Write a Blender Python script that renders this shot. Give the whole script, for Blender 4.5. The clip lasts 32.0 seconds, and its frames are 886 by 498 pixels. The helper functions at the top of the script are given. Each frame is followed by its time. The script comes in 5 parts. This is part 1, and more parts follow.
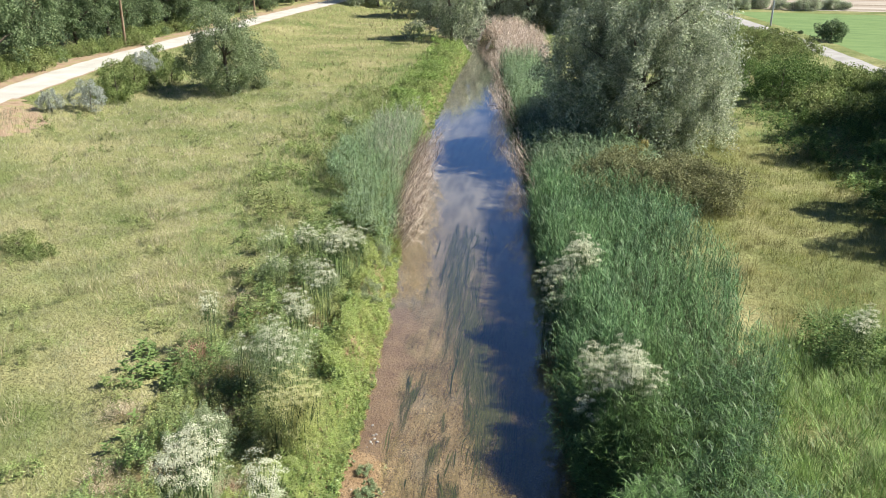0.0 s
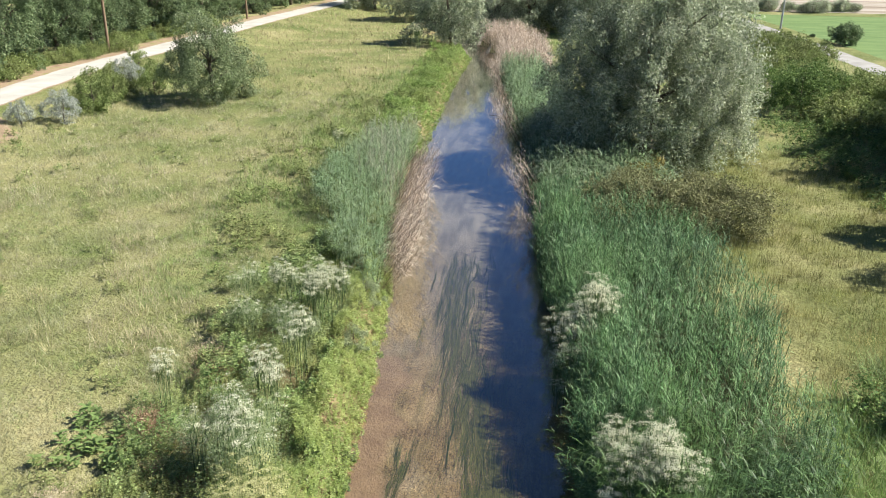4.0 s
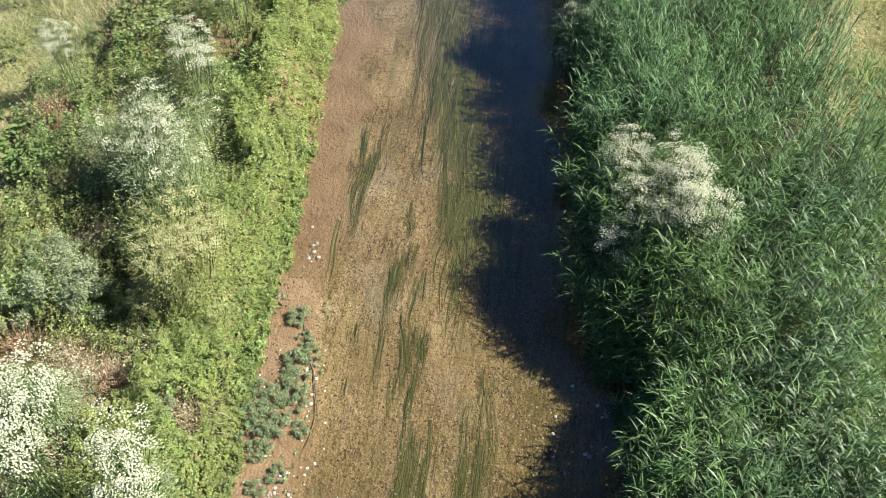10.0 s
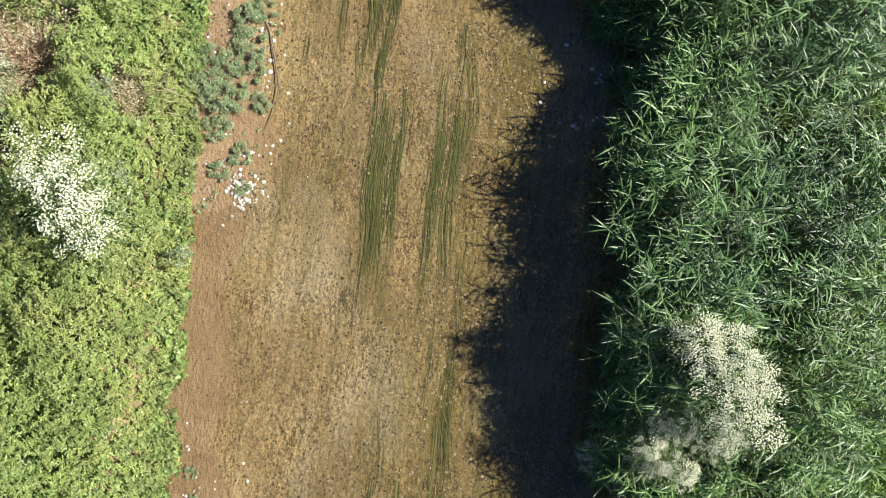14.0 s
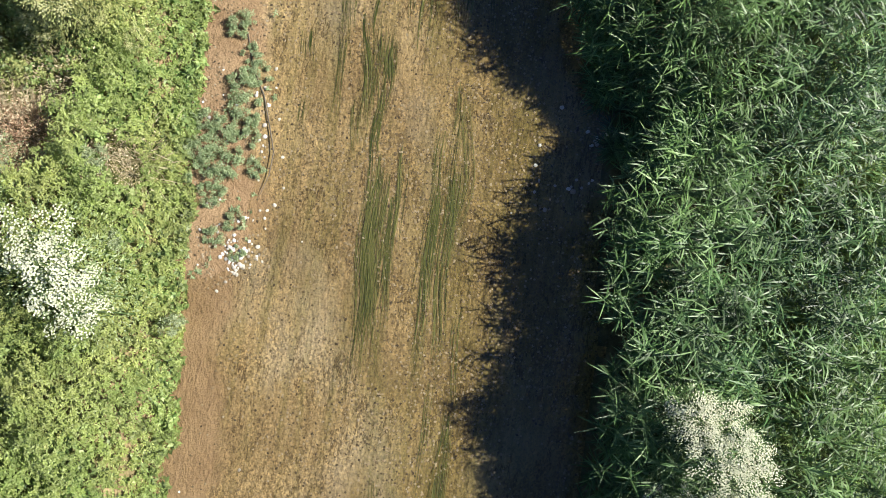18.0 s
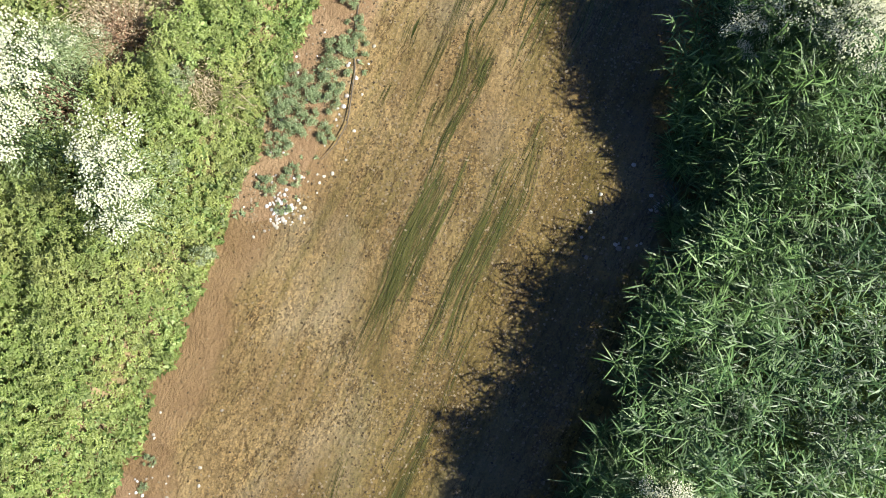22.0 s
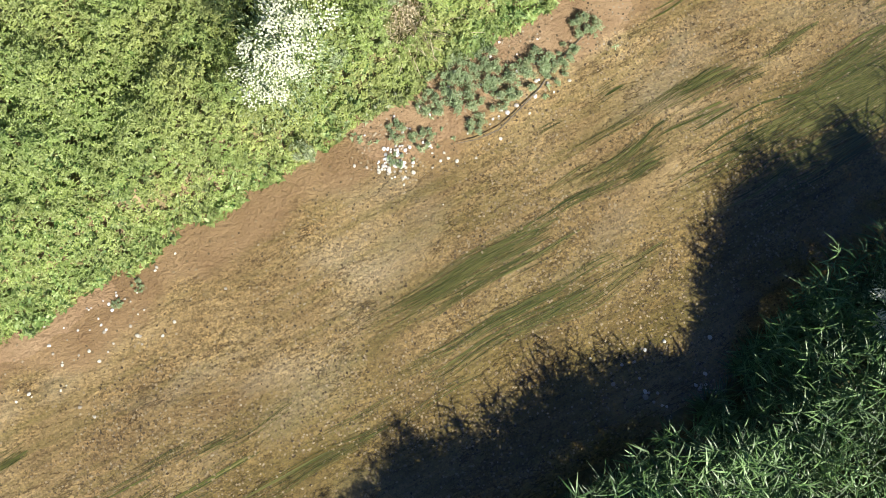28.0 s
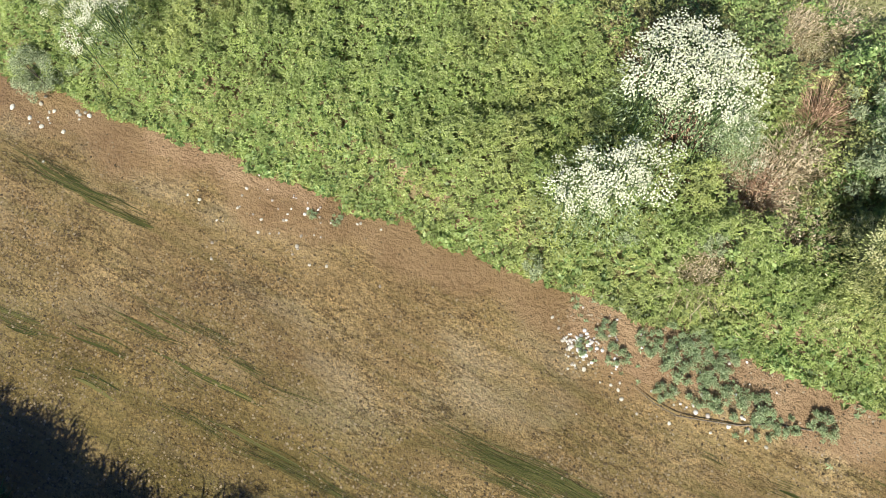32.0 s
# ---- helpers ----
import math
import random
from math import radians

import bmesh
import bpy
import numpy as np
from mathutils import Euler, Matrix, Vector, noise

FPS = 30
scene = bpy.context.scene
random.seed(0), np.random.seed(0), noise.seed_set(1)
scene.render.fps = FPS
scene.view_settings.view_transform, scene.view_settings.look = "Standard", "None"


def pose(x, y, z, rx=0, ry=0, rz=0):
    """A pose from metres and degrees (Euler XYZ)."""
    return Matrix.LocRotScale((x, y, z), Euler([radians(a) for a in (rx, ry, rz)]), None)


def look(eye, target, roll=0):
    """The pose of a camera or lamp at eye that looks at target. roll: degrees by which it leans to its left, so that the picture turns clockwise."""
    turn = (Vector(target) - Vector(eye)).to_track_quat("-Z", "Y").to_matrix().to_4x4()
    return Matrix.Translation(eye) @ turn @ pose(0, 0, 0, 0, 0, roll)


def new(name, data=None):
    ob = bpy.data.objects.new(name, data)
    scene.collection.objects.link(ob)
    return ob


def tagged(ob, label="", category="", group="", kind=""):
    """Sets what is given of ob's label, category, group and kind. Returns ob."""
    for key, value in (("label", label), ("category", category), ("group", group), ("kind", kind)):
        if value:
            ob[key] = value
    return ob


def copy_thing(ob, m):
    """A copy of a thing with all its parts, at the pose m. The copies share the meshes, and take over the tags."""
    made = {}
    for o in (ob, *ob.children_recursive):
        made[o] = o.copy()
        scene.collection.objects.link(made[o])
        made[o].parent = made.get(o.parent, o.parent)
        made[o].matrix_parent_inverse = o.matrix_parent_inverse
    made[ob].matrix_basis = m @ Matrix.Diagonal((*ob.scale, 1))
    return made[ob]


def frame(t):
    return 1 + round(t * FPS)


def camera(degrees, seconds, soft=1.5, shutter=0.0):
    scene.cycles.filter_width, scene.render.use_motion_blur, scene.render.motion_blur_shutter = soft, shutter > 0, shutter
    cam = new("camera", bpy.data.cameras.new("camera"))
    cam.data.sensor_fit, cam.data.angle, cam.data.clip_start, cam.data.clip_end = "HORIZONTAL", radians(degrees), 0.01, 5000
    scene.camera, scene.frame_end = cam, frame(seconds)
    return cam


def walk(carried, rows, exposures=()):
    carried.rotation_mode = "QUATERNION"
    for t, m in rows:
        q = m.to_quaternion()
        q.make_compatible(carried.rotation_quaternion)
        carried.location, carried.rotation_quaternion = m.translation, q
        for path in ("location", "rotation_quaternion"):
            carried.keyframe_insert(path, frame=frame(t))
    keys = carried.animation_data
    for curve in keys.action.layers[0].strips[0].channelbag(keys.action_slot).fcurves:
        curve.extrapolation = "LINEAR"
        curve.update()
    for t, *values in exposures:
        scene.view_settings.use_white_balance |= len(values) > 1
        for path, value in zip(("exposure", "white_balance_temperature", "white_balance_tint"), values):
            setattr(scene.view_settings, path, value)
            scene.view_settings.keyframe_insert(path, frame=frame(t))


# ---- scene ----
cam = camera(56.8, 32.0, 0.8)
PATH = [
    (0, (1.371, -10.429, 11.906), (1.095, -8.589, 11.172), 0.6),
    (0.5, (1.309, -9.972, 11.873), (1.032, -8.133, 11.138), 0.5),
    (1, (1.207, -9.452, 11.849), (0.931, -7.612, 11.115), 0.5),
    (1.5, (1.129, -8.958, 11.819), (0.852, -7.118, 11.085), 0.5),
    (2, (1.067, -8.557, 11.784), (0.79, -6.717, 11.05), 0.5),
    (2.5, (1.03, -8.117, 11.759), (0.753, -6.277, 11.025), 0.5),
    (3, (1.002, -7.717, 11.736), (0.725, -5.877, 11.003), 0.5),
    (3.5, (0.99, -7.287, 11.711), (0.713, -5.446, 10.981), 0.5),
    (5.5, (1.001, -5.838, 11.765), (0.72, -3.997, 11.036), 0.3),
    (6, (0.976, -5.422, 11.776), (0.694, -3.582, 11.046), 0.3),
    (6.5, (0.947, -5.029, 11.768), (0.666, -3.188, 11.038), 0.4),
    (7, (0.922, -4.662, 11.763), (0.642, -2.821, 11.033), 0.4),
    (7.5, (0.884, -4.217, 11.74), (0.609, -2.402, 10.946), 0.4),
    (8, (0.854, -3.812, 11.736), (0.59, -2.056, 10.814), 0.5),
    (8.5, (0.786, -3.401, 11.768), (0.545, -1.76, 10.651), 0.6),
    (9, (0.712, -3.009, 11.777), (0.497, -1.493, 10.49), 0.8),
    (9.5, (0.614, -2.663, 11.757), (0.431, -1.277, 10.327), 1.2),
    (10, (0.596, -2.291, 11.711), (0.443, -1.065, 10.139), 1.6),
    (10.5, (0.581, -1.955, 11.666), (0.452, -0.88, 9.984), 1.9),
    (11, (0.533, -1.626, 11.587), (0.44, -0.731, 9.801), 2.6),
    (11.5, (0.5, -1.281, 11.549), (0.441, -0.569, 9.681), 3.8),
    (12, (0.471, -0.972, 11.517), (0.445, -0.437, 9.59), 5.7),
    (12.5, (0.485, -0.643, 11.47), (0.488, -0.302, 9.5), 9.2),
    (13, (0.487, -0.335, 11.412), (0.512, -0.143, 9.421), 16.0),
    (13.5, (0.476, 0.002, 11.345), (0.504, 0.169, 9.352), 18.3),
    (14, (0.425, 0.348, 11.3), (0.457, 0.521, 9.308), 18.9),
    (14.5, (0.44, 0.659, 11.281), (0.461, 0.837, 9.289), 15.3),
    (15, (0.442, 0.977, 11.272), (0.454, 1.16, 9.28), 12.5),
    (15.5, (0.426, 1.175, 11.268), (0.437, 1.366, 9.277), 11.9),
    (17.5, (0.459, 1.15, 11.276), (0.472, 1.36, 9.287), 12.3),
    (18, (0.421, 1.058, 11.31), (0.443, 1.266, 9.321), 14.5),
    (18.5, (0.402, 0.957, 11.357), (0.414, 1.164, 9.368), 14.3),
    (19, (0.352, 0.894, 11.394), (0.349, 1.098, 9.405), 14.1),
    (19.5, (0.377, 0.901, 11.396), (0.361, 1.102, 9.407), 11.8),
    (20, (0.355, 0.955, 11.402), (0.339, 1.152, 9.412), 12.8),
    (20.5, (0.325, 1.001, 11.393), (0.305, 1.196, 9.402), 13.3),
    (21, (0.357, 1.052, 11.377), (0.321, 1.247, 9.387), 10.7),
    (21.5, (0.38, 1.108, 11.383), (0.328, 1.299, 9.393), 8.6),
    (22, (0.499, 1.172, 11.432), (0.416, 1.355, 9.442), 1.7),
    (22.5, (0.505, 1.256, 11.425), (0.407, 1.423, 9.435), -1.2),
    (23, (0.407, 1.35, 11.41), (0.313, 1.499, 9.418), -0.2),
    (23.5, (0.468, 1.405, 11.407), (0.348, 1.539, 9.415), -6.7),
    (24, (0.538, 1.458, 11.388), (0.393, 1.58, 9.397), -12.1),
    (24.5, (0.568, 1.461, 11.387), (0.406, 1.578, 9.397), -13.5),
    (25, (0.564, 1.422, 11.345), (0.391, 1.541, 9.356), -12.0),
    (25.5, (0.495, 1.393, 11.297), (0.327, 1.512, 9.307), -9.1),
    (27.5, (-0.514, 1.188, 11.229), (-0.564, 1.308, 9.233), 36.2),
    (28, (-0.441, 1.23, 11.247), (-0.516, 1.326, 9.25), 24.9),
    (28.5, (-0.485, 1.196, 11.271), (-0.566, 1.275, 9.274), 23.3),
    (29, (-0.474, 1.263, 11.25), (-0.564, 1.305, 9.253), 9.7),
    (29.5, (-0.361, 1.307, 11.211), (-0.478, 1.322, 9.214), -3.7),
    (30, (-0.127, 1.324, 11.156), (-0.29, 1.309, 9.163), -10.2),
    (30.5, (0.191, 1.356, 11.076), (-0.069, 1.296, 9.094), -10.5),
    (31, (0.507, 1.383, 10.985), (0.139, 1.263, 9.023), -7.8),
    (31.5, (0.513, 1.311, 11.001), (0.056, 1.109, 9.064), -4.7),
    (32, (0.551, 1.268, 11.011), (0.005, 0.948, 9.114), -2.7),
]
walk(cam, [(t, look(eye, target, roll)) for t, eye, target, roll in PATH], [(0, 1.02), (8, 0.98), (10, 1.03), (20, 1.08), (25, 1.10), (30, 1.12), (31, 0.99), (32, 0.84)])

# ---- light ----
SUN = Vector((1.0, 0.2, 1.0)).normalized()      # towards the sun
world = bpy.data.worlds.new("sky")
scene.world = world
world.use_nodes = True
wn, wl = world.node_tree.nodes, world.node_tree.links
wn.clear()
sky = wn.new("ShaderNodeTexSky")
sky.sky_type, sky.sun_disc = "NISHITA", False
sky.sun_elevation, sky.sun_rotation = math.asin(SUN.z), math.atan2(SUN.x, SUN.y)
sky.air_density, sky.dust_density, sky.ozone_density, sky.altitude = 0.8, 0.0, 8.5, 2500
# scattered fair-weather clouds, on a flat layer high above
coord = wn.new("ShaderNodeTexCoord")
sep = wn.new("ShaderNodeSeparateXYZ")
wl.new(coord.outputs["Generated"], sep.inputs[0])
lift = wn.new("ShaderNodeMath")
lift.operation = "ADD"
lift.inputs[1].default_value = 0.12
wl.new(sep.outputs["Z"], lift.inputs[0])
flat = wn.new("ShaderNodeVectorMath")
flat.operation = "DIVIDE"
comb = wn.new("ShaderNodeCombineXYZ")
for k in "XYZ":
    wl.new(lift.outputs[0], comb.inputs[k])
wl.new(coord.outputs["Generated"], flat.inputs[0])
wl.new(comb.outputs[0], flat.inputs[1])
cn = wn.new("ShaderNodeTexNoise")
cn.noise_dimensions = "4D"
cn.inputs["W"].default_value = 3.1
cn.inputs["Scale"].default_value = 0.9
cn.inputs["Detail"].default_value = 6
wl.new(flat.outputs[0], cn.inputs["Vector"])
cr = wn.new("ShaderNodeValToRGB")
cr.color_ramp.elements[0].position, cr.color_ramp.elements[1].position = 0.64, 0.74
low = wn.new("ShaderNodeMapRange")
low.inputs["From Min"].default_value, low.inputs["From Max"].default_value = 0.17, 0.25
low.inputs["To Min"].default_value, low.inputs["To Max"].default_value = 0.17, 0.0
wl.new(sep.outputs["Z"], low.inputs["Value"])
more = wn.new("ShaderNodeMath")
more.operation = "ADD"
wl.new(cn.outputs["Fac"], more.inputs[0])
wl.new(low.outputs[0], more.inputs[1])
wl.new(more.outputs[0], cr.inputs[0])
cmix = wn.new("ShaderNodeMix")
cmix.data_type = "RGBA"
wl.new(cr.outputs["Color"], cmix.inputs["Factor"])
wl.new(sky.outputs["Color"], cmix.inputs["A"])
cmix.inputs["B"].default_value = (6.0, 6.3, 6.8, 1)
bg = wn.new("ShaderNodeBackground")
bg.inputs["Strength"].default_value = 0.071
wl.new(cmix.outputs["Result"], bg.inputs["Color"])
wout = wn.new("ShaderNodeOutputWorld")
wl.new(bg.outputs[0], wout.inputs["Surface"])

sun_data = bpy.data.lights.new("sun", "SUN")
sun_data.energy, sun_data.angle, sun_data.color = 5.0, radians(0.5), (1.0, 0.95, 0.86)
sun = new("sun", sun_data)
sun.matrix_world = look(SUN * 200, (0, 0, 0))


# ---- materials ----
class Nodes:
    """A node material with short ways to add nodes."""

    def __init__(self, name):
        self.mat = bpy.data.materials.new(name)
        self.mat.use_nodes = True
        self.t = self.mat.node_tree
        self.t.nodes.clear()
        self.out = self.t.nodes.new("ShaderNodeOutputMaterial")
        self.pos = self.t.nodes.new("ShaderNodeNewGeometry")

    def link(self, a, b):
        self.t.links.new(a, b)

    def noise(self, scale, detail=4.0, stretch=(1, 1, 1), rough=0.55):
        m = self.t.nodes.new("ShaderNodeMapping")
        m.inputs["Scale"].default_value = stretch
        self.link(self.pos.outputs["Position"], m.inputs["Vector"])
        n = self.t.nodes.new("ShaderNodeTexNoise")
        n.inputs["Scale"].default_value, n.inputs["Detail"].default_value = scale, detail
        n.inputs["Roughness"].default_value = rough
        self.link(m.outputs[0], n.inputs["Vector"])
        return n.outputs["Fac"]

    def cells(self, scale, out="Distance"):
        v = self.t.nodes.new("ShaderNodeTexVoronoi")
        v.inputs["Scale"].default_value = scale
        self.link(self.pos.outputs["Position"], v.inputs["Vector"])
        return v.outputs[out]

    def island(self):
        return self.pos.outputs["Random Per Island"]

    def each(self):
        return self.t.nodes.new("ShaderNodeObjectInfo").outputs["Random"]

    def ramp(self, fac, *stops):
        r = self.t.nodes.new("ShaderNodeValToRGB")
        e = r.color_ramp.elements
        while len(e) < len(stops):
            e.new(0.5)
        for k, (p, c) in enumerate(stops):
            e[k].position = p
            e[k].color = (*c, 1) if len(c) == 3 else c
        self.link(fac, r.inputs[0])
        return r.outputs["Color"]

    def mix(self, fac, a, b, how="MIX"):
        m = self.t.nodes.new("ShaderNodeMix")
        m.data_type, m.blend_type = "RGBA", how
        for v, k in ((fac, "Factor"), (a, "A"), (b, "B")):
            if isinstance(v, (int, float)):
                m.inputs[k].default_value = v
            elif isinstance(v, tuple):
                m.inputs[k].default_value = (*v, 1)
            else:
                self.link(v, m.inputs[k])
        return m.outputs["Result"]

    def bump(self, height, strength=0.5, distance=0.02):
        b = self.t.nodes.new("ShaderNodeBump")
        b.inputs["Strength"].default_value, b.inputs["Distance"].default_value = strength, distance
        self.link(height, b.inputs["Height"])
        return b.outputs["Normal"]

    def surface(self, color, rough=0.8, spec=0.3, normal=None, translucent=0.0, metal=0.0):
        p = self.t.nodes.new("ShaderNodeBsdfPrincipled")
        p.inputs["Roughness"].default_value, p.inputs["Specular IOR Level"].default_value = rough, spec
        p.inputs["Metallic"].default_value = metal
        if isinstance(color, tuple):
            p.inputs["Base Color"].default_value = (*color, 1)
        else:
            self.link(color, p.inputs["Base Color"])
        if normal is not None:
            self.link(normal, p.inputs["Normal"])
        last = p.outputs[0]
        if translucent:
            tr = self.t.nodes.new("ShaderNodeBsdfTranslucent")
            if isinstance(color, tuple):
                tr.inputs["Color"].default_value = (*color, 1)
            else:
                self.link(color, tr.inputs["Color"])
            mx = self.t.nodes.new("ShaderNodeMixShader")
            mx.inputs[0].default_value = translucent
            self.link(last, mx.inputs[1])
            self.link(tr.outputs[0], mx.inputs[2])
            last = mx.outputs[0]
        self.link(last, self.out.inputs["Surface"])
        return self.mat


def leafy(name, dark, mid, light, patch=None, patch_scale=0.35, rough=0.45, spec=0.35, translucent=0.25, second=None, mottle=None, depth=0.5):
    """Foliage: every leaf its own tone, with drifts of colour over the stand and lighter and darker tufts."""
    n = Nodes(name)
    c = n.ramp(n.island(), (0.0, dark), (0.5, mid), (1.0, light))
    if patch:
        f = n.ramp(n.noise(patch_scale, 3), (0.42, (0, 0, 0)), (0.62, (1, 1, 1)))
        f2 = n.mix(0.75, (0, 0, 0), f)
        c = n.mix(f2, c, n.mix(0.5, c, patch))
    if second:
        f3 = n.ramp(n.noise(patch_scale * 3.1, 4), (0.45, (0, 0, 0)), (0.65, (0.85, 0.85, 0.85)))
        c = n.mix(f3, c, n.mix(0.6, c, second))
    if mottle:
        lo, hi = 1 - depth, 1 + depth * 0.8
        c = n.mix(1.0, c, n.ramp(n.noise(mottle, 5, (1, 1, 0.5), 0.62), (0.36, (lo, lo, lo)), (0.5, (1, 1, 1)), (0.64, (hi, hi, hi * 0.96))), "MULTIPLY")
    return n.surface(c, rough, spec, None, translucent)


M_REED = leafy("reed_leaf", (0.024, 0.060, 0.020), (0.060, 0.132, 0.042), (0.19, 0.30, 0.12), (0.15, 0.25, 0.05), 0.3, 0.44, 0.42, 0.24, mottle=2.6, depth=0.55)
M_REED_PALE = leafy("pale_reed_leaf", (0.08, 0.145, 0.075), (0.17, 0.255, 0.14), (0.34, 0.40, 0.26), (0.20, 0.27, 0.09), 0.3, 0.4, 0.4, mottle=1.5, depth=0.45)
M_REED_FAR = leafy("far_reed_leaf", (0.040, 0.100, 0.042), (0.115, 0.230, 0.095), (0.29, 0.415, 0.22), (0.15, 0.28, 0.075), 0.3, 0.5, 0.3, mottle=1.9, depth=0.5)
M_REED_TEAL = leafy("teal_reed_leaf", (0.10, 0.18, 0.075), (0.21, 0.325, 0.15), (0.39, 0.49, 0.30), (0.30, 0.35, 0.20), 0.5, 0.4, 0.4, mottle=1.6, depth=0.4)
M_FARBANK = leafy("far_bank_leaf", (0.14, 0.22, 0.06), (0.25, 0.36, 0.105), (0.37, 0.46, 0.18), (0.36, 0.37, 0.16), 0.2, 0.65, 0.15, 0.4, mottle=0.9, depth=0.3)
M_REED_STEM = leafy("reed_stem", (0.05, 0.09, 0.03), (0.08, 0.14, 0.045), (0.13, 0.18, 0.07))
M_DRY_REED = leafy("dry_reed", (0.34, 0.26, 0.195), (0.53, 0.435, 0.35), (0.72, 0.63, 0.54), None, 0.3, 0.7, 0.2, mottle=2.0, depth=0.4)
M_BANK = leafy("bank_leaf", (0.255, 0.325, 0.10), (0.36, 0.445, 0.145), (0.49, 0.56, 0.26), (0.45, 0.44, 0.165), 0.6, 0.6, 0.2, 0.42, (0.20, 0.30, 0.09), mottle=4.5, depth=0.25)
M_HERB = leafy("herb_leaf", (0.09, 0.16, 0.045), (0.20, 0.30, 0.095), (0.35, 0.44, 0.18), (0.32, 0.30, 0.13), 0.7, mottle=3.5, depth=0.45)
M_HEMLOCK = leafy("hemlock_leaf", (0.14, 0.20, 0.08), (0.28, 0.36, 0.17), (0.45, 0.51, 0.30))
M_MEADOW = leafy("meadow_grass", (0.12, 0.125, 0.06), (0.34, 0.325, 0.19), (0.63, 0.59, 0.43), (0.13, 0.25, 0.06), 0.16, 0.6, 0.2, 0.25, (0.56, 0.49, 0.34), mottle=1.7, depth=0.5)
M_DRYGRASS = leafy("dry_grass", (0.25, 0.22, 0.11), (0.41, 0.365, 0.21), (0.58, 0.52, 0.345), (0.25, 0.30, 0.10), 0.12, 0.65, 0.2, mottle=1.1, depth=0.4)
M_RANK = leafy("rank_grass", (0.085, 0.10, 0.025), (0.215, 0.225, 0.065), (0.40, 0.38, 0.155), (0.13, 0.20, 0.035), 0.25, 0.6, 0.2, 0.25, (0.34, 0.29, 0.135), mottle=1.4, depth=0.5)
M_PALE_TOP = leafy("pale_reed_top", (0.24, 0.26, 0.175), (0.38, 0.395, 0.285), (0.54, 0.54, 0.42), None, 0.3, 0.6, 0.2)
M_GREENGRASS = leafy("green_grass", (0.10, 0.17, 0.043), (0.20, 0.30, 0.085), (0.33, 0.425, 0.16), None, 0.3, 0.5, 0.3, mottle=1.8, depth=0.5)
M_THISTLE = leafy("thistle_leaf", (0.165, 0.225, 0.11), (0.29, 0.375, 0.19), (0.44, 0.51, 0.31), None, 0.3, 0.7, 0.1)
M_FLOWER = leafy("white_flower", (0.46, 0.50, 0.32), (0.68, 0.69, 0.51), (0.83, 0.825, 0.68), None, 0.3, 0.7, 0.2)
M_YELLOW = leafy("yellow_flower", (0.38, 0.41, 0.16), (0.56, 0.56, 0.26), (0.74, 0.72, 0.46), None, 0.3, 0.7, 0.2)
M_SAGE = leafy("grey_leaf", (0.19, 0.24, 0.13), (0.32, 0.38, 0.21), (0.47, 0.52, 0.33), None, 0.3, 0.75, 0.08)
M_WILLOW = leafy("willow_leaf", (0.17, 0.215, 0.12), (0.36, 0.41, 0.265), (0.61, 0.645, 0.50), None, 0.3, 0.5, 0.3, 0.45, mottle=0.9, depth=0.45)
M_WOOD_LEAF = leafy("woodland_leaf", (0.10, 0.15, 0.07), (0.18, 0.25, 0.12), (0.28, 0.345, 0.19), None, 0.3, 0.6, 0.15, 0.35, mottle=0.55, depth=0.45)
M_BRAMBLE = leafy("bramble_leaf", (0.05, 0.095, 0.026), (0.125, 0.205, 0.06), (0.26, 0.35, 0.12), None, 0.3, 0.65, 0.15, mottle=1.2, depth=0.45)
# bramble leaf with sunlight put into its green; also on roadside shrubs and weeds
M_BRAMBLE_LIT = leafy("lit_bramble_leaf", (0.115, 0.165, 0.047), (0.215, 0.285, 0.094), (0.345, 0.405, 0.17), (0.28, 0.27, 0.12), 0.4, 0.65, 0.15, mottle=1.6, depth=0.45)
M_MIXED = leafy("mixed_herb_leaf", (0.21, 0.25, 0.08), (0.35, 0.395, 0.14), (0.47, 0.51, 0.23), (0.42, 0.37, 0.17), 0.8, 0.65, 0.15, 0.35, mottle=3.2, depth=0.4)
M_ROUND = leafy("round_tree_leaf", (0.14, 0.19, 0.09), (0.245, 0.31, 0.155), (0.38, 0.43, 0.26), None, 0.3, 0.55, 0.25, 0.4, mottle=1.0, depth=0.4)
M_SILVER = leafy("silver_leaf", (0.24, 0.275, 0.225), (0.38, 0.415, 0.355), (0.53, 0.555, 0.49), None, 0.3, 0.75, 0.1)
M_BROWN_SHRUB = leafy("brown_shrub_leaf", (0.135, 0.145, 0.065), (0.225, 0.235, 0.11), (0.34, 0.335, 0.18), None, 0.3, 0.6, 0.2, mottle=2.0, depth=0.4)
M_ORANGE = leafy("orange_leaf", (0.19, 0.17, 0.05), (0.29, 0.245, 0.075), (0.40, 0.34, 0.12))
M_DOCK = leafy("dock_leaf", (0.10, 0.165, 0.045), (0.18, 0.265, 0.085), (0.28, 0.36, 0.15), None, 0.3, 0.7, 0.1)
M_RUST = leafy("rusty_leaf", (0.22, 0.13, 0.08), (0.38, 0.25, 0.16), (0.54, 0.39, 0.27), None, 0.3, 0.7, 0.2)
M_STRAW = leafy("straw", (0.33, 0.27, 0.165), (0.51, 0.43, 0.285), (0.68, 0.60, 0.44), None, 0.3, 0.7, 0.2)
M_WEED = leafy("water_weed", (0.030, 0.042, 0.009), (0.095, 0.102, 0.027), (0.19, 0.175, 0.065), None, 0.3, 0.6, 0.2, 0.1)

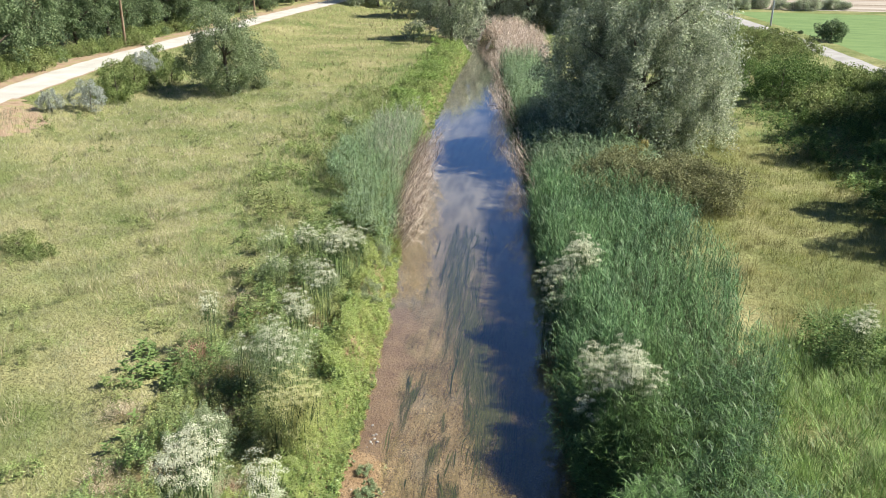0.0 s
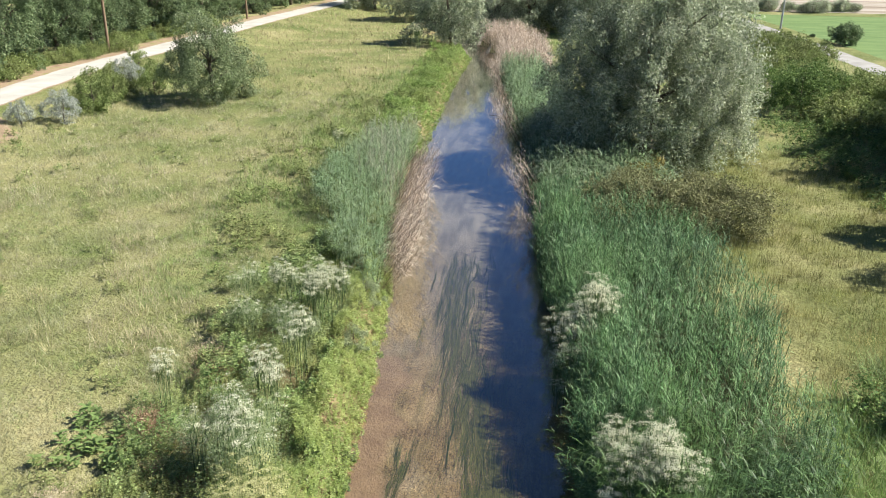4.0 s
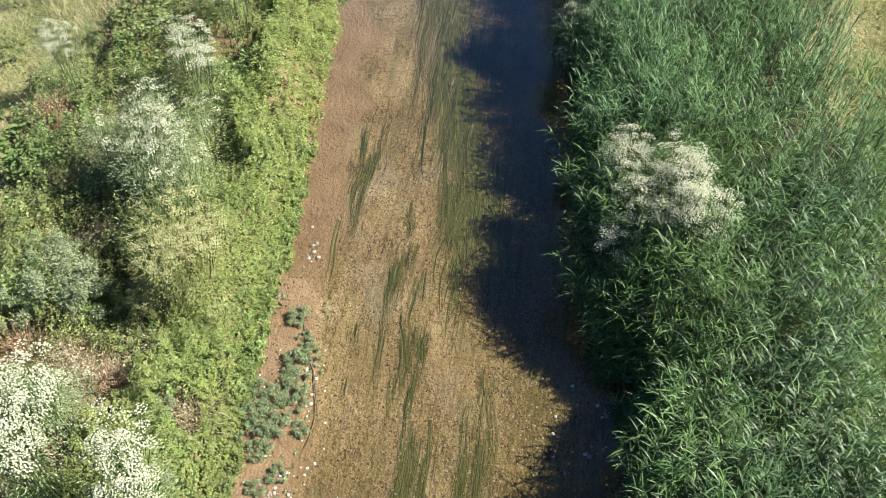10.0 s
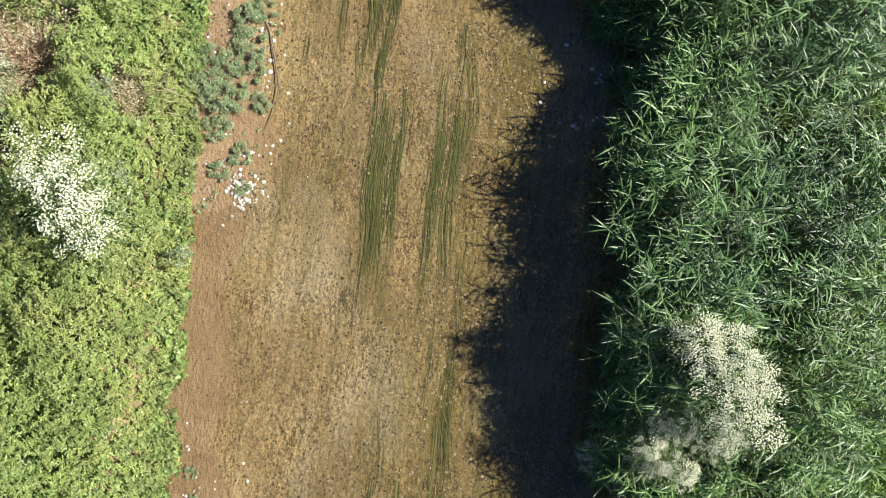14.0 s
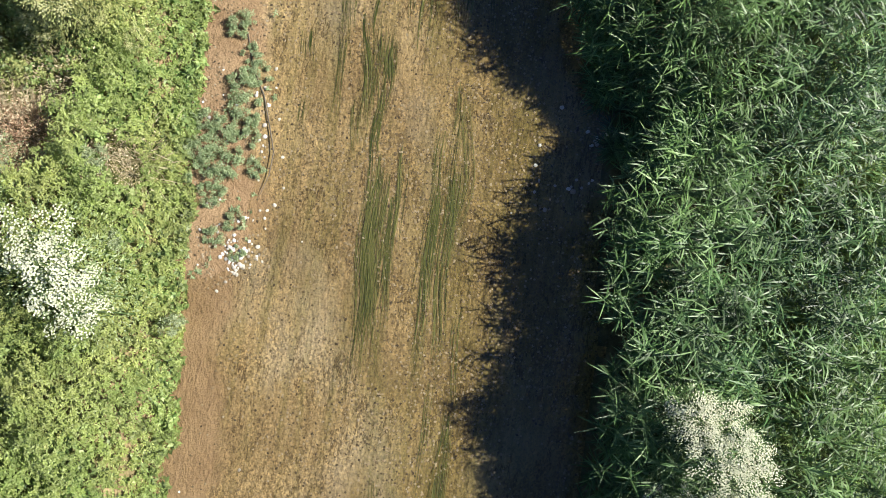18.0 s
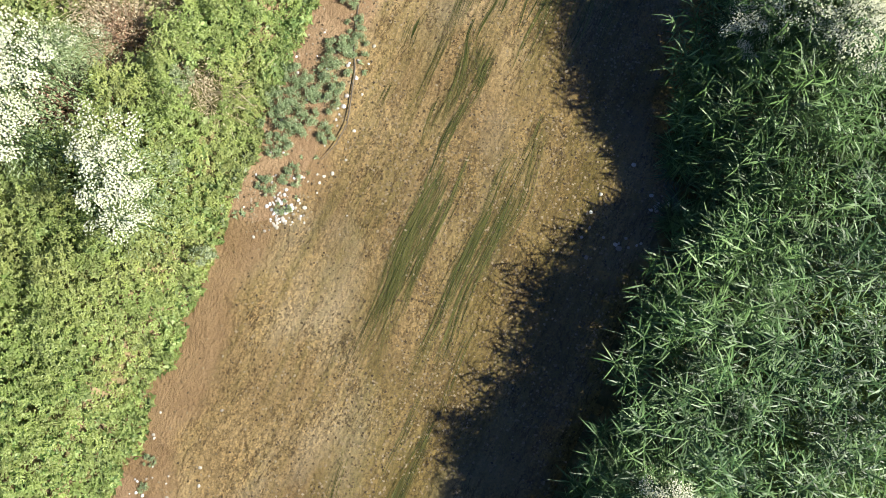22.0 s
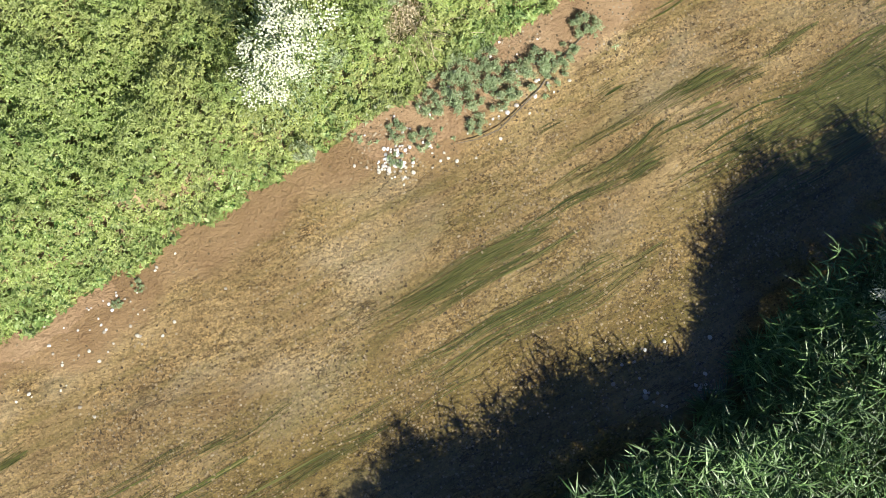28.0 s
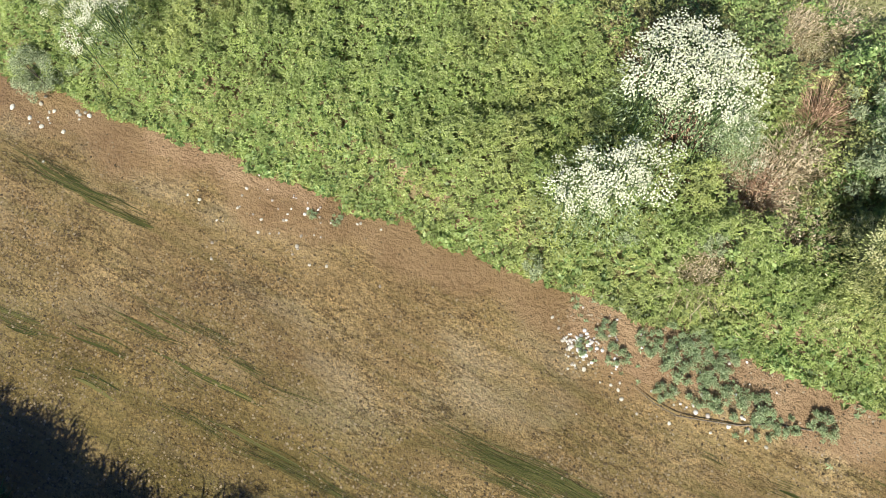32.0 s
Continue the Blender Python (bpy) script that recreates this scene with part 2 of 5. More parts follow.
n = Nodes("bark")
M_BARK = n.surface(n.ramp(n.noise(14, 5, (1, 1, 0.2)), (0.3, (0.07, 0.055, 0.04)), (0.7, (0.20, 0.17, 0.13))), 0.9, 0.2,
                   n.bump(n.noise(30, 4, (1, 1, 0.15)), 0.6, 0.03))
n = Nodes("pole_wood")
M_POLE = n.surface(n.ramp(n.noise(20, 4, (1, 1, 0.05)), (0.3, (0.16, 0.11, 0.07)), (0.7, (0.30, 0.22, 0.15))), 0.85, 0.2)
n = Nodes("steel")
M_STEEL = n.surface(n.ramp(n.noise(6, 3), (0.3, (0.35, 0.36, 0.36)), (0.7, (0.5, 0.5, 0.5))), 0.5, 0.4, metal=0.6)

# stream bed: sand and fine gravel under olive algae, dark silt in the deeper reach upstream
n = Nodes("stream_bed")
sand = n.ramp(n.noise(0.7, 6), (0.30, (0.225, 0.155, 0.079)), (0.5, (0.335, 0.242, 0.125)), (0.7, (0.455, 0.345, 0.197)))
grit = n.ramp(n.cells(38, "Color"), (0.12, (0.40, 0.37, 0.33)), (0.5, (0.92, 0.92, 0.90)), (0.97, (1.6, 1.5, 1.35)))
c = n.mix(n.ramp(n.noise(1.1, 4), (0.35, (0.25, 0.25, 0.25)), (0.6, (0.9, 0.9, 0.9))), sand, n.mix(1.0, sand, grit, "MULTIPLY"))
algae = n.ramp(n.noise(1.5, 7, (2.4, 0.22, 1), 0.65), (0.46, (0, 0, 0)), (0.64, (0.85, 0.85, 0.85)))
c = n.mix(algae, c, n.mix(0.6, c, (0.16, 0.14, 0.045)))
pits = n.ramp(n.noise(16, 7, (1.2, 0.8, 1), 0.75), (0.36, (0.22, 0.19, 0.14)), (0.46, (1, 1, 1)), (0.58, (1, 1, 1)), (0.72, (1.45, 1.42, 1.35)))
c = n.mix(0.7, c, pits, "MULTIPLY")
streaks = n.ramp(n.noise(5, 6, (3.0, 0.10, 1), 0.6), (0.36, (0.42, 0.42, 0.36)), (0.5, (1, 1, 1)))
c = n.mix(0.35, c, streaks, "MULTIPLY")
pale = n.ramp(n.noise(0.55, 4, (1.4, 0.8, 1)), (0.52, (0, 0, 0)), (0.66, (0.5, 0.5, 0.5)))
c = n.mix(pale, c, n.mix(0.5, c, (0.44, 0.40, 0.33)))
ridge = n.ramp(n.noise(2.6, 6, (1.7, 0.5, 1), 0.62), (0.462, (1, 1, 1)), (0.489, (0.22, 0.19, 0.14)), (0.512, (1, 1, 1)))
ridge = n.mix(n.ramp(n.noise(1.3, 3), (0.42, (0, 0, 0)), (0.58, (0.85, 0.85, 0.85))), (1.0, 1.0, 1.0), ridge)
c = n.mix(1.0, c, ridge, "MULTIPLY")
yy = n.t.nodes.new("ShaderNodeSeparateXYZ")
n.link(n.pos.outputs["Position"], yy.inputs[0])
up = n.t.nodes.new("ShaderNodeMapRange")
up.inputs["From Min"].default_value, up.inputs["From Max"].default_value = 12.0, 26.0
n.link(yy.outputs["Y"], up.inputs["Value"])
mudf = n.t.nodes.new("ShaderNodeAttribute")
mudf.attribute_name = "mud"
mud = n.ramp(n.noise(1.5, 6), (0.3, (0.245, 0.155, 0.085)), (0.7, (0.35, 0.24, 0.138)))
edge = n.mix(0.6, mudf.outputs["Fac"], n.mix(1.0, mudf.outputs["Fac"], n.noise(7, 5), "OVERLAY"))
c = n.mix(n.ramp(edge, (0.25, (0, 0, 0)), (0.7, (0.9, 0.9, 0.9))), c, mud)
# deeper channel: olive algae tint that also paints the water's shade into the bed
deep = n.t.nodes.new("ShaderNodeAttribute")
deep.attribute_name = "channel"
algae_shade = n.mix(1.0, deep.outputs["Fac"], n.ramp(n.noise(0.9, 6, (1.6, 0.35, 1), 0.6), (0.32, (0.35, 0.35, 0.35)), (0.6, (1, 1, 1))), "MULTIPLY")
c = n.mix(algae_shade, c, n.mix(1.0, c, (0.60, 0.62, 0.46), "MULTIPLY"))
silt = n.mix(n.ramp(n.noise(1.3, 5, (1.6, 0.3, 1)), (0.4, (0, 0, 0)), (0.6, (1, 1, 1))), (0.20, 0.18, 0.15), (0.33, 0.295, 0.25))
c = n.mix(up.outputs[0], c, silt)
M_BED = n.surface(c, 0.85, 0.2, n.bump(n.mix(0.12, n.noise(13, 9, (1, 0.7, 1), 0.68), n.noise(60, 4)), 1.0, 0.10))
# bare soil and litter under the plants
n = Nodes("soil")
c = n.ramp(n.noise(2.2, 6), (0.3, (0.18, 0.13, 0.075)), (0.55, (0.30, 0.215, 0.125)), (0.75, (0.42, 0.32, 0.205)))
c = n.mix(n.ramp(n.noise(0.5, 5), (0.4, (0, 0, 0)), (0.6, (1, 1, 1))), c, (0.13, 0.15, 0.05))
M_SOIL = n.surface(c, 0.95, 0.1, n.bump(n.noise(25, 6), 0.8, 0.05))
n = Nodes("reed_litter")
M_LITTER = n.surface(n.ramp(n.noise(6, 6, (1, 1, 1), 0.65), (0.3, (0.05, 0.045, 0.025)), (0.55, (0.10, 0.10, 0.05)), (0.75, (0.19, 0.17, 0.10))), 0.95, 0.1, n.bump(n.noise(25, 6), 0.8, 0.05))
n = Nodes("turf")
c = n.ramp(n.noise(0.22, 7), (0.32, (0.14, 0.18, 0.06)), (0.52, (0.25, 0.26, 0.11)), (0.7, (0.36, 0.33, 0.17)))
c = n.mix(0.6, c, n.ramp(n.noise(5, 6), (0.3, (0.55, 0.55, 0.5)), (0.7, (1.25, 1.25, 1.2))), "MULTIPLY")
M_TURF = n.surface(c, 0.95, 0.1, n.bump(n.noise(9, 7), 1.0, 0.15))
n = Nodes("gravel_road")
M_ROAD = n.surface(n.mix(0.5, n.ramp(n.noise(0.6, 6), (0.3, (0.42, 0.40, 0.35)), (0.7, (0.55, 0.53, 0.48))),
                         n.ramp(n.noise(14, 6), (0.3, (0.7, 0.7, 0.7)), (0.7, (1.1, 1.1, 1.1))), "MULTIPLY"), 0.95, 0.1,
                   n.bump(n.noise(20, 5), 0.6, 0.03))
n = Nodes("road_verge")
M_VERGE = n.surface(n.ramp(n.noise(1.2, 6), (0.3, (0.26, 0.185, 0.12)), (0.5, (0.36, 0.265, 0.18)), (0.62, (0.28, 0.26, 0.12))), 0.95, 0.1,
                    n.bump(n.noise(9, 6), 0.8, 0.1))
n = Nodes("lane")
M_LANE = n.surface(n.ramp(n.noise(0.8, 6), (0.3, (0.28, 0.27, 0.25)), (0.7, (0.40, 0.39, 0.36))), 0.9, 0.2)
n = Nodes("crop")
M_CROP = n.surface(n.ramp(n.noise(0.25, 7, (1, 3, 1)), (0.3, (0.12, 0.19, 0.07)), (0.7, (0.18, 0.26, 0.10))), 0.9, 0.1,
                   n.bump(n.noise(6, 6), 0.8, 0.1))
n = Nodes("ploughed")
M_PLOUGH = n.surface(n.ramp(n.noise(0.2, 7, (0.15, 2, 1), 0.6), (0.34, (0.19, 0.145, 0.10)), (0.48, (0.345, 0.30, 0.24)), (0.62, (0.45, 0.41, 0.345))), 0.95, 0.1)
n = Nodes("pebble")
M_PEBBLE = n.surface(n.mix(0.4, n.ramp(n.each(), (0.0, (0.34, 0.30, 0.26)), (0.5, (0.56, 0.53, 0.50)), (1.0, (0.78, 0.77, 0.76))),
                           n.ramp(n.noise(40, 4), (0.3, (0.7, 0.7, 0.68)), (0.7, (1, 1, 1))), "MULTIPLY"), 0.8, 0.3)

# water: clear and shallow, with a rippled skin
n = Nodes("water")
tr = n.t.nodes.new("ShaderNodeBsdfTransparent")
tr.inputs["Color"].default_value = (0.95, 0.95, 0.90, 1)
gl = n.t.nodes.new("ShaderNodeBsdfGlossy")
gl.inputs["Roughness"].default_value = 0.04
fw = n.t.nodes.new("ShaderNodeLayerWeight")
fw.inputs["Blend"].default_value = 0.5
pw = n.t.nodes.new("ShaderNodeMath")
pw.operation = "POWER"
pw.inputs[1].default_value = 2.1
n.link(fw.outputs["Facing"], pw.inputs[0])
fr = n.t.nodes.new("ShaderNodeMath")
fr.operation = "MULTIPLY_ADD"
fr.inputs[1].default_value, fr.inputs[2].default_value = 0.96, 0.035
n.link(pw.outputs[0], fr.inputs[0])
nb = n.bump(n.noise(5, 3, (1.5, 0.7, 1)), 0.10, 0.02)
n.link(nb, gl.inputs["Normal"])
n.link(nb, fw.inputs["Normal"])
mx = n.t.nodes.new("ShaderNodeMixShader")
n.link(fr.outputs[0], mx.inputs[0])
n.link(tr.outputs[0], mx.inputs[1])
n.link(gl.outputs[0], mx.inputs[2])
n.link(mx.outputs[0], n.out.inputs["Surface"])
M_WATER = n.mat

n = Nodes("gravel_bits")
M_GRAVEL = n.surface(n.ramp(n.island(), (0.0, (0.05, 0.036, 0.02)), (0.45, (0.19, 0.14, 0.08)), (0.85, (0.30, 0.235, 0.15)), (1.0, (0.34, 0.28, 0.20))), 0.8, 0.3)


# ---- mesh helpers ----
rng = np.random.default_rng(7)


def mesh_from(name, V, F, mat, smooth=False):
    """A mesh from arrays of vertices and faces of one size."""
    V, F = np.asarray(V, np.float32), np.asarray(F, np.int32)
    me = bpy.data.meshes.new(name)
    me.vertices.add(len(V))
    me.vertices.foreach_set("co", V.ravel())
    me.loops.add(F.size)
    me.loops.foreach_set("vertex_index", F.ravel())
    me.polygons.add(len(F))
    me.polygons.foreach_set("loop_start", np.arange(0, F.size, F.shape[1], dtype=np.int32))
    if smooth:
        me.polygons.foreach_set("use_smooth", np.ones(len(F), bool))
    me.update(calc_edges=True)
    for m in (mat if isinstance(mat, (list, tuple)) else [mat]):
        me.materials.append(m)
    return me


def join(*pieces):
    """Joins (V, F) pairs into one."""
    off, vs, fs = 0, [], []
    for V, F in pieces:
        vs.append(V)
        fs.append(F + off)
        off += len(V)
    return np.concatenate(vs), np.concatenate(fs)


def part(name, data, mat, parent, label="", smooth=False):
    me = data if isinstance(data, bpy.types.Mesh) else mesh_from(name, *data, mat, smooth)
    ob = new(name, me)
    ob.parent = parent
    return tagged(ob, label) if label else ob


def stuff(name, data, mat, label, category):
    return tagged(new(name, mesh_from(name, *data, mat)), label, category, "", "stuff")


def unit(a):
    return a / np.maximum(np.linalg.norm(a, axis=-1, keepdims=True), 1e-9)


def leaves(P, D, N, L, W, fold=0.15):
    """Lozenge leaves at P, pointing along D, facing N, of length L and width W."""
    n = len(P)
    D = unit(D)
    S = unit(np.cross(D, N))
    U = np.cross(S, D)
    L, W = np.broadcast_to(L, (n,))[:, None], np.broadcast_to(W, (n,))[:, None]
    mid = P + D * L * 0.42 + U * W * fold
    V = np.stack([P, mid + S * W / 2, P + D * L - U * W * fold, mid - S * W / 2], 1).reshape(-1, 3)
    return V, np.arange(n * 4).reshape(n, 4)


def blades(P, D, L, W, droop=0.3, segs=2):
    """Grass blades and reed leaves: tapered strips that start along D and bow down."""
    n = len(P)
    D = unit(D)
    S = unit(np.cross(D, np.array([0, 0, 1.0]) + 0.02 * rng.normal(size=(n, 3))))
    L, W = np.broadcast_to(L, (n,))[:, None], np.broadcast_to(W, (n,))[:, None]
    droop = np.broadcast_to(droop, (n,))[:, None]
    rows = []
    for k in range(segs + 1):
        s = k / segs
        w = W * (0.55 if k == 0 else 1.0 if k < segs else 0.08) / 2
        c = P + D * L * s + np.array([0, 0, -1.0]) * droop * L * s * s
        rows += [c - S * w, c + S * w]
    V = np.stack(rows, 1).reshape(-1, 3)
    b = (np.arange(n) * (segs + 1) * 2)[:, None]
    F = np.concatenate([b + np.array([[2 * k, 2 * k + 1, 2 * k + 3, 2 * k + 2]]) for k in range(segs)])
    return V, F


def sticks(A, B, ra, rb):
    """Thin three-sided stems from A to B."""
    n = len(A)
    D = unit(B - A)
    X = unit(np.cross(D, np.array([0.3, 1, 0.1])))
    Y = np.cross(D, X)
    ra, rb = np.broadcast_to(ra, (n,))[:, None], np.broadcast_to(rb, (n,))[:, None]
    ring = []
    for c, r in ((A, ra), (B, rb)):
        for k in range(3):
            a = k * 2.0944
            ring.append(c + r * (math.cos(a) * X + math.sin(a) * Y))
    V = np.stack(ring, 1).reshape(-1, 3)
    b = (np.arange(n) * 6)[:, None]
    F = np.concatenate([b + np.array([[k, (k + 1) % 3, 3 + (k + 1) % 3, 3 + k]]) for k in range(3)])
    return V, F


def tube(points, radii, sides=8):
    """A bent, tapered limb along points."""
    pts = np.asarray(points, float)
    V = []
    for k, p in enumerate(pts):
        d = unit(pts[min(k + 1, len(pts) - 1)] - pts[max(k - 1, 0)])
        x = unit(np.cross(d, [0.31, 0.9, 0.2]))
        y = np.cross(d, x)
        for s in range(sides):
            a = s * 2 * math.pi / sides
            V.append(p + radii[k] * (math.cos(a) * x + math.sin(a) * y))
    F = [(k * sides + s, k * sides + (s + 1) % sides, (k + 1) * sides + (s + 1) % sides, (k + 1) * sides + s)
         for k in range(len(pts) - 1) for s in range(sides)]
    return np.array(V), np.array(F)


def lumps(x, y, scale, seed=0.0):
    """Smooth noise, about -1 to 1, for arrays of places."""
    x, y = np.asarray(x) * scale + seed * 7.31, np.asarray(y) * scale - seed * 3.77
    return (np.sin(x * 1.7 + 1.3 * np.sin(y * 1.1 + seed)) + np.sin(y * 1.9 + 1.7 * np.sin(x * 0.9 - seed)) + 0.6 * np.sin(x * 3.7 + y * 2.9 + seed * 2) + 0.5 * np.sin(y * 4.3 - x * 3.1 + seed)) / 2.6


def spread(x0, x1, y0, y1, per_m2):
    k = int((x1 - x0) * (y1 - y0) * per_m2)
    return rng.uniform(x0, x1, k), rng.uniform(y0, y1, k)


# ---- the lie of the land ----
EDGE_Y = [-60, -8, -5, -2, 1.5, 4.4, 7, 11, 17, 22, 36, 42, 57, 73, 100]
LEFT_X = [-1.5, -2.05, -2.4, -2.7, -3.0, -3.25, -3.35, -3.75, -4.5, -5.2, -6.7, -7.2, -8.0, -8.6, -17]
RIGHT_Y = [-60, -8, -2, 2.7, 4.2, 6, 12, 18, 24, 27, 34, 45, 55, 64, 73, 100]
RIGHT_X = [4, 3.2, 3.0, 2.8, 2.65, 2.3, 1.65, 0.8, 0.05, -0.25, -1.1, -2.8, -4.0, -5.2, -5.8, -13]
ROAD_Y = [-80, 0, 20, 35, 45, 53, 63, 70, 87, 114, 200, 400]
ROAD_X = [-25, -31, -33.2, -34.6, -35.8, -36.2, -35.8, -35.6, -35.3, -33.4, -25, 0]


def left_edge(y):
    return np.interp(y, EDGE_Y, LEFT_X) + 0.05 * lumps(y, 0 * y, 1.3, 2.0)


def right_edge(y):
    return np.interp(y, RIGHT_Y, RIGHT_X) + 0.12 * lumps(y, 0 * y, 1.1, 5.0)


def smooth_step(a, b, v):
    s = np.clip((v - a) / (b - a), 0, 1)
    return s * s * (3 - 2 * s)


def land(x, y):
    """Height of the ground; the water stands at 0."""
    x, y = np.asarray(x, float), np.asarray(y, float)
    l, r = left_edge(y), right_edge(y)
    u = (x - l) / (r - l)
    bed = -0.03 - 0.10 * smooth_step(0.0, 0.3, u) - 0.22 * smooth_step(0.45, 0.85, u) + 0.012 * lumps(x, y, 5.0, 1.0)
    bar = smooth_step(1.0, 1.9, y) * (1 - smooth_step(5.2, 6.2, y)) * (1 - smooth_step(-2.3, -1.85, x))
    bar2 = smooth_step(-6.5, -5, y) * (1 - smooth_step(-2.8, -1.8, y)) * (1 - smooth_step(l + 0.2, l + 1.1, x)) * 0.5
    bed = bed + 0.10 * np.maximum(bar, bar2)
    dl, dr = l - x, x - r
    bl = -0.03 + 0.45 * smooth_step(0.0, 0.9, dl) + 0.2 * smooth_step(0.8, 4, dl) + 0.05 * lumps(x, y, 0.8, 3.0) * smooth_step(0.5, 2, dl) * (1 - smooth_step(18, 30, np.hypot(x, y)))
    bl = np.maximum(bl, np.where(dl > 0, 0.07 * bar, -9))
    road = np.interp(y, ROAD_Y, ROAD_X)
    bl = bl + 0.75 * smooth_step(9, 1.5, np.abs(x - road)) * (x > road) + 0.75 * (x <= road)
    br = -0.35 + 0.85 * smooth_step(0.0, 0.7, dr) + 0.10 * smooth_step(1, 6, dr) + 0.05 * lumps(x, y, 0.7, 4.0) * smooth_step(0.5, 2, dr) * (1 - smooth_step(18, 30, np.hypot(x, y)))
    br = br + 0.25 * smooth_step(16, 26, dr)
    return np.where(dl > 0, bl, np.where(dr > 0, br, bed))


def ramp_axis(fine0, fine1, step, reach):
    mid = list(np.arange(fine0, fine1 + step / 2, step))
    out, s, v = [], step, fine1
    while v < reach:
        s *= 1.12
        v += s
        out.append(v)
    low, s, v = [], step, fine0
    while v > -reach:
        s *= 1.12
        v -= s
        low.append(v)
    return np.array(low[::-1] + mid + out)


gx, gy = ramp_axis(-8.0, 8.0, 0.13, 1800), ramp_axis(-9.0, 26.0, 0.16, 1800)
gx = np.unique(np.concatenate([gx, np.arange(-41, -24, 0.6)]))
GX, GY = np.meshgrid(gx, gy)
GZ = land(GX, GY)
ni, nj = len(gx), len(gy)
idx = np.arange(ni * nj).reshape(nj, ni)
GF = np.stack([idx[:-1, :-1], idx[:-1, 1:], idx[1:, 1:], idx[1:, :-1]], -1).reshape(-1, 4)
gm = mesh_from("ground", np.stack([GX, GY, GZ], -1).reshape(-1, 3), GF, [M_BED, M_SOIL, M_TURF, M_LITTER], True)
shore = GX - left_edge(GY)
mud_at = gm.attributes.new("mud", "FLOAT", "POINT")
mud_at.data.foreach_set("value", ((1 - smooth_step(0.3, 1.3, shore + 0.35 * lumps(GX, GY, 1.2, 3.4))) * (GY < 14)).ravel().astype(np.float32))
# olive algae along the deeper channel, with the bank's shade painted in
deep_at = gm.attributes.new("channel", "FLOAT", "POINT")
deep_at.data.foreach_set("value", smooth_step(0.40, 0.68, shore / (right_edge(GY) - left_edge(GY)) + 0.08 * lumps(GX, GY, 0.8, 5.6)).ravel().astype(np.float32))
cx, cy = (GX[:-1, :-1] + GX[1:, 1:]) / 2, (GY[:-1, :-1] + GY[1:, 1:]) / 2
dl, dr = left_edge(cy) - cx, cx - right_edge(cy)
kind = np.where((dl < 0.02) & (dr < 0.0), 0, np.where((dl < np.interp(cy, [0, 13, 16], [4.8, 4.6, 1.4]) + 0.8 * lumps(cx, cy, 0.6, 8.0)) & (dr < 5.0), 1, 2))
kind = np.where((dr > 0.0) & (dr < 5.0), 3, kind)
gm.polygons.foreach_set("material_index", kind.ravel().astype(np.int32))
tagged(new("ground", gm), "earth bank, stream bed and rough meadow turf", "ground", "", "structure")

wy = np.concatenate([np.arange(-60, 100, 1.0), [100]])
wv = np.concatenate([np.stack([left_edge(wy) - 0.5, wy, 0 * wy], 1), np.stack([right_edge(wy) + 0.6, wy, 0 * wy], 1)])
k = np.arange(len(wy) - 1)
water = new("water", mesh_from("water", wv, np.stack([k, k + len(wy), k + 1 + len(wy), k + 1], 1), M_WATER, True))
tagged(water, "clear shallow stream water over gravel, reflecting blue sky", "water", "", "structure")


def ribbon(name, mat, centre_y, centre_x, half, lift, label, category, y0, y1, step=1.0):
    ys = np.arange(y0, y1, step)
    xc = np.interp(ys, centre_y, centre_x)
    cols = [xc + half * f for f in (-1.0, -0.4, 0.0, 0.4, 1.0)]
    cols = [x + 0.12 * lumps(ys, ys, 0.7, f) for f, x in enumerate(cols)]
    V = np.concatenate([np.stack([x, ys, land(x, ys) + lift * (0.35 if f in (0, 4) else 1)], 1) for f, x in enumerate(cols)])
    n_ = len(ys)
    k = np.arange(n_ - 1)
    F = np.concatenate([np.stack([k + c * n_, k + (c + 1) * n_, k + 1 + (c + 1) * n_, k + 1 + c * n_], 1) for c in range(4)])
    return tagged(new(name, mesh_from(name, V, F, mat, True)), label, category, "", "structure")


ribbon("road_verge", M_VERGE, ROAD_Y, [x - 0.7 for x in ROAD_X], 2.5, 0.03, "dry reddish earth verge beside the gravel road", "verge", -60, 200)
ribbon("road", M_ROAD, ROAD_Y, ROAD_X, 1.6, 0.055, "pale white gravel farm road", "road", -60, 200)
LANE_Y, LANE_X = [0, 40, 63, 82, 101, 140, 200], [30.5, 28.5, 27.1, 25.6, 23.2, 18, 6]
ribbon("lane_verge", M_TURF, LANE_Y, [x + 1.6 for x in LANE_X], 1.6, 0.05, "dry grass verge between the lane and the crop", "verge", 0, 200)
ribbon("lane", M_LANE, LANE_Y, LANE_X, 1.3, 0.08, "grey asphalt lane beside the crop field", "road", 0, 200)


def field(name, mat, x0, X1, y0, y1, z, label, side=None):
    xs, ys = np.linspace(x0, X1, 60), np.linspace(y0, y1, 60)
    X, Y = np.meshgrid(xs, ys)
    i = np.arange(3600).reshape(60, 60)
    F = np.stack([i[:-1, :-1], i[:-1, 1:], i[1:, 1:], i[1:, :-1]], -1).reshape(-1, 4)
    X = X + (X1 - X) / (X1 - x0) * side(Y) if side else X
    X, Y = X + 0.6 * lumps(Y, X, 0.05), Y + 0.8 * lumps(X, Y, 0.05)
    V = np.stack([X, Y, land(X, Y) + z], -1).reshape(-1, 3)
    return tagged(new(name, mesh_from(name, V, F, mat, True)), label, "field", "", "structure")


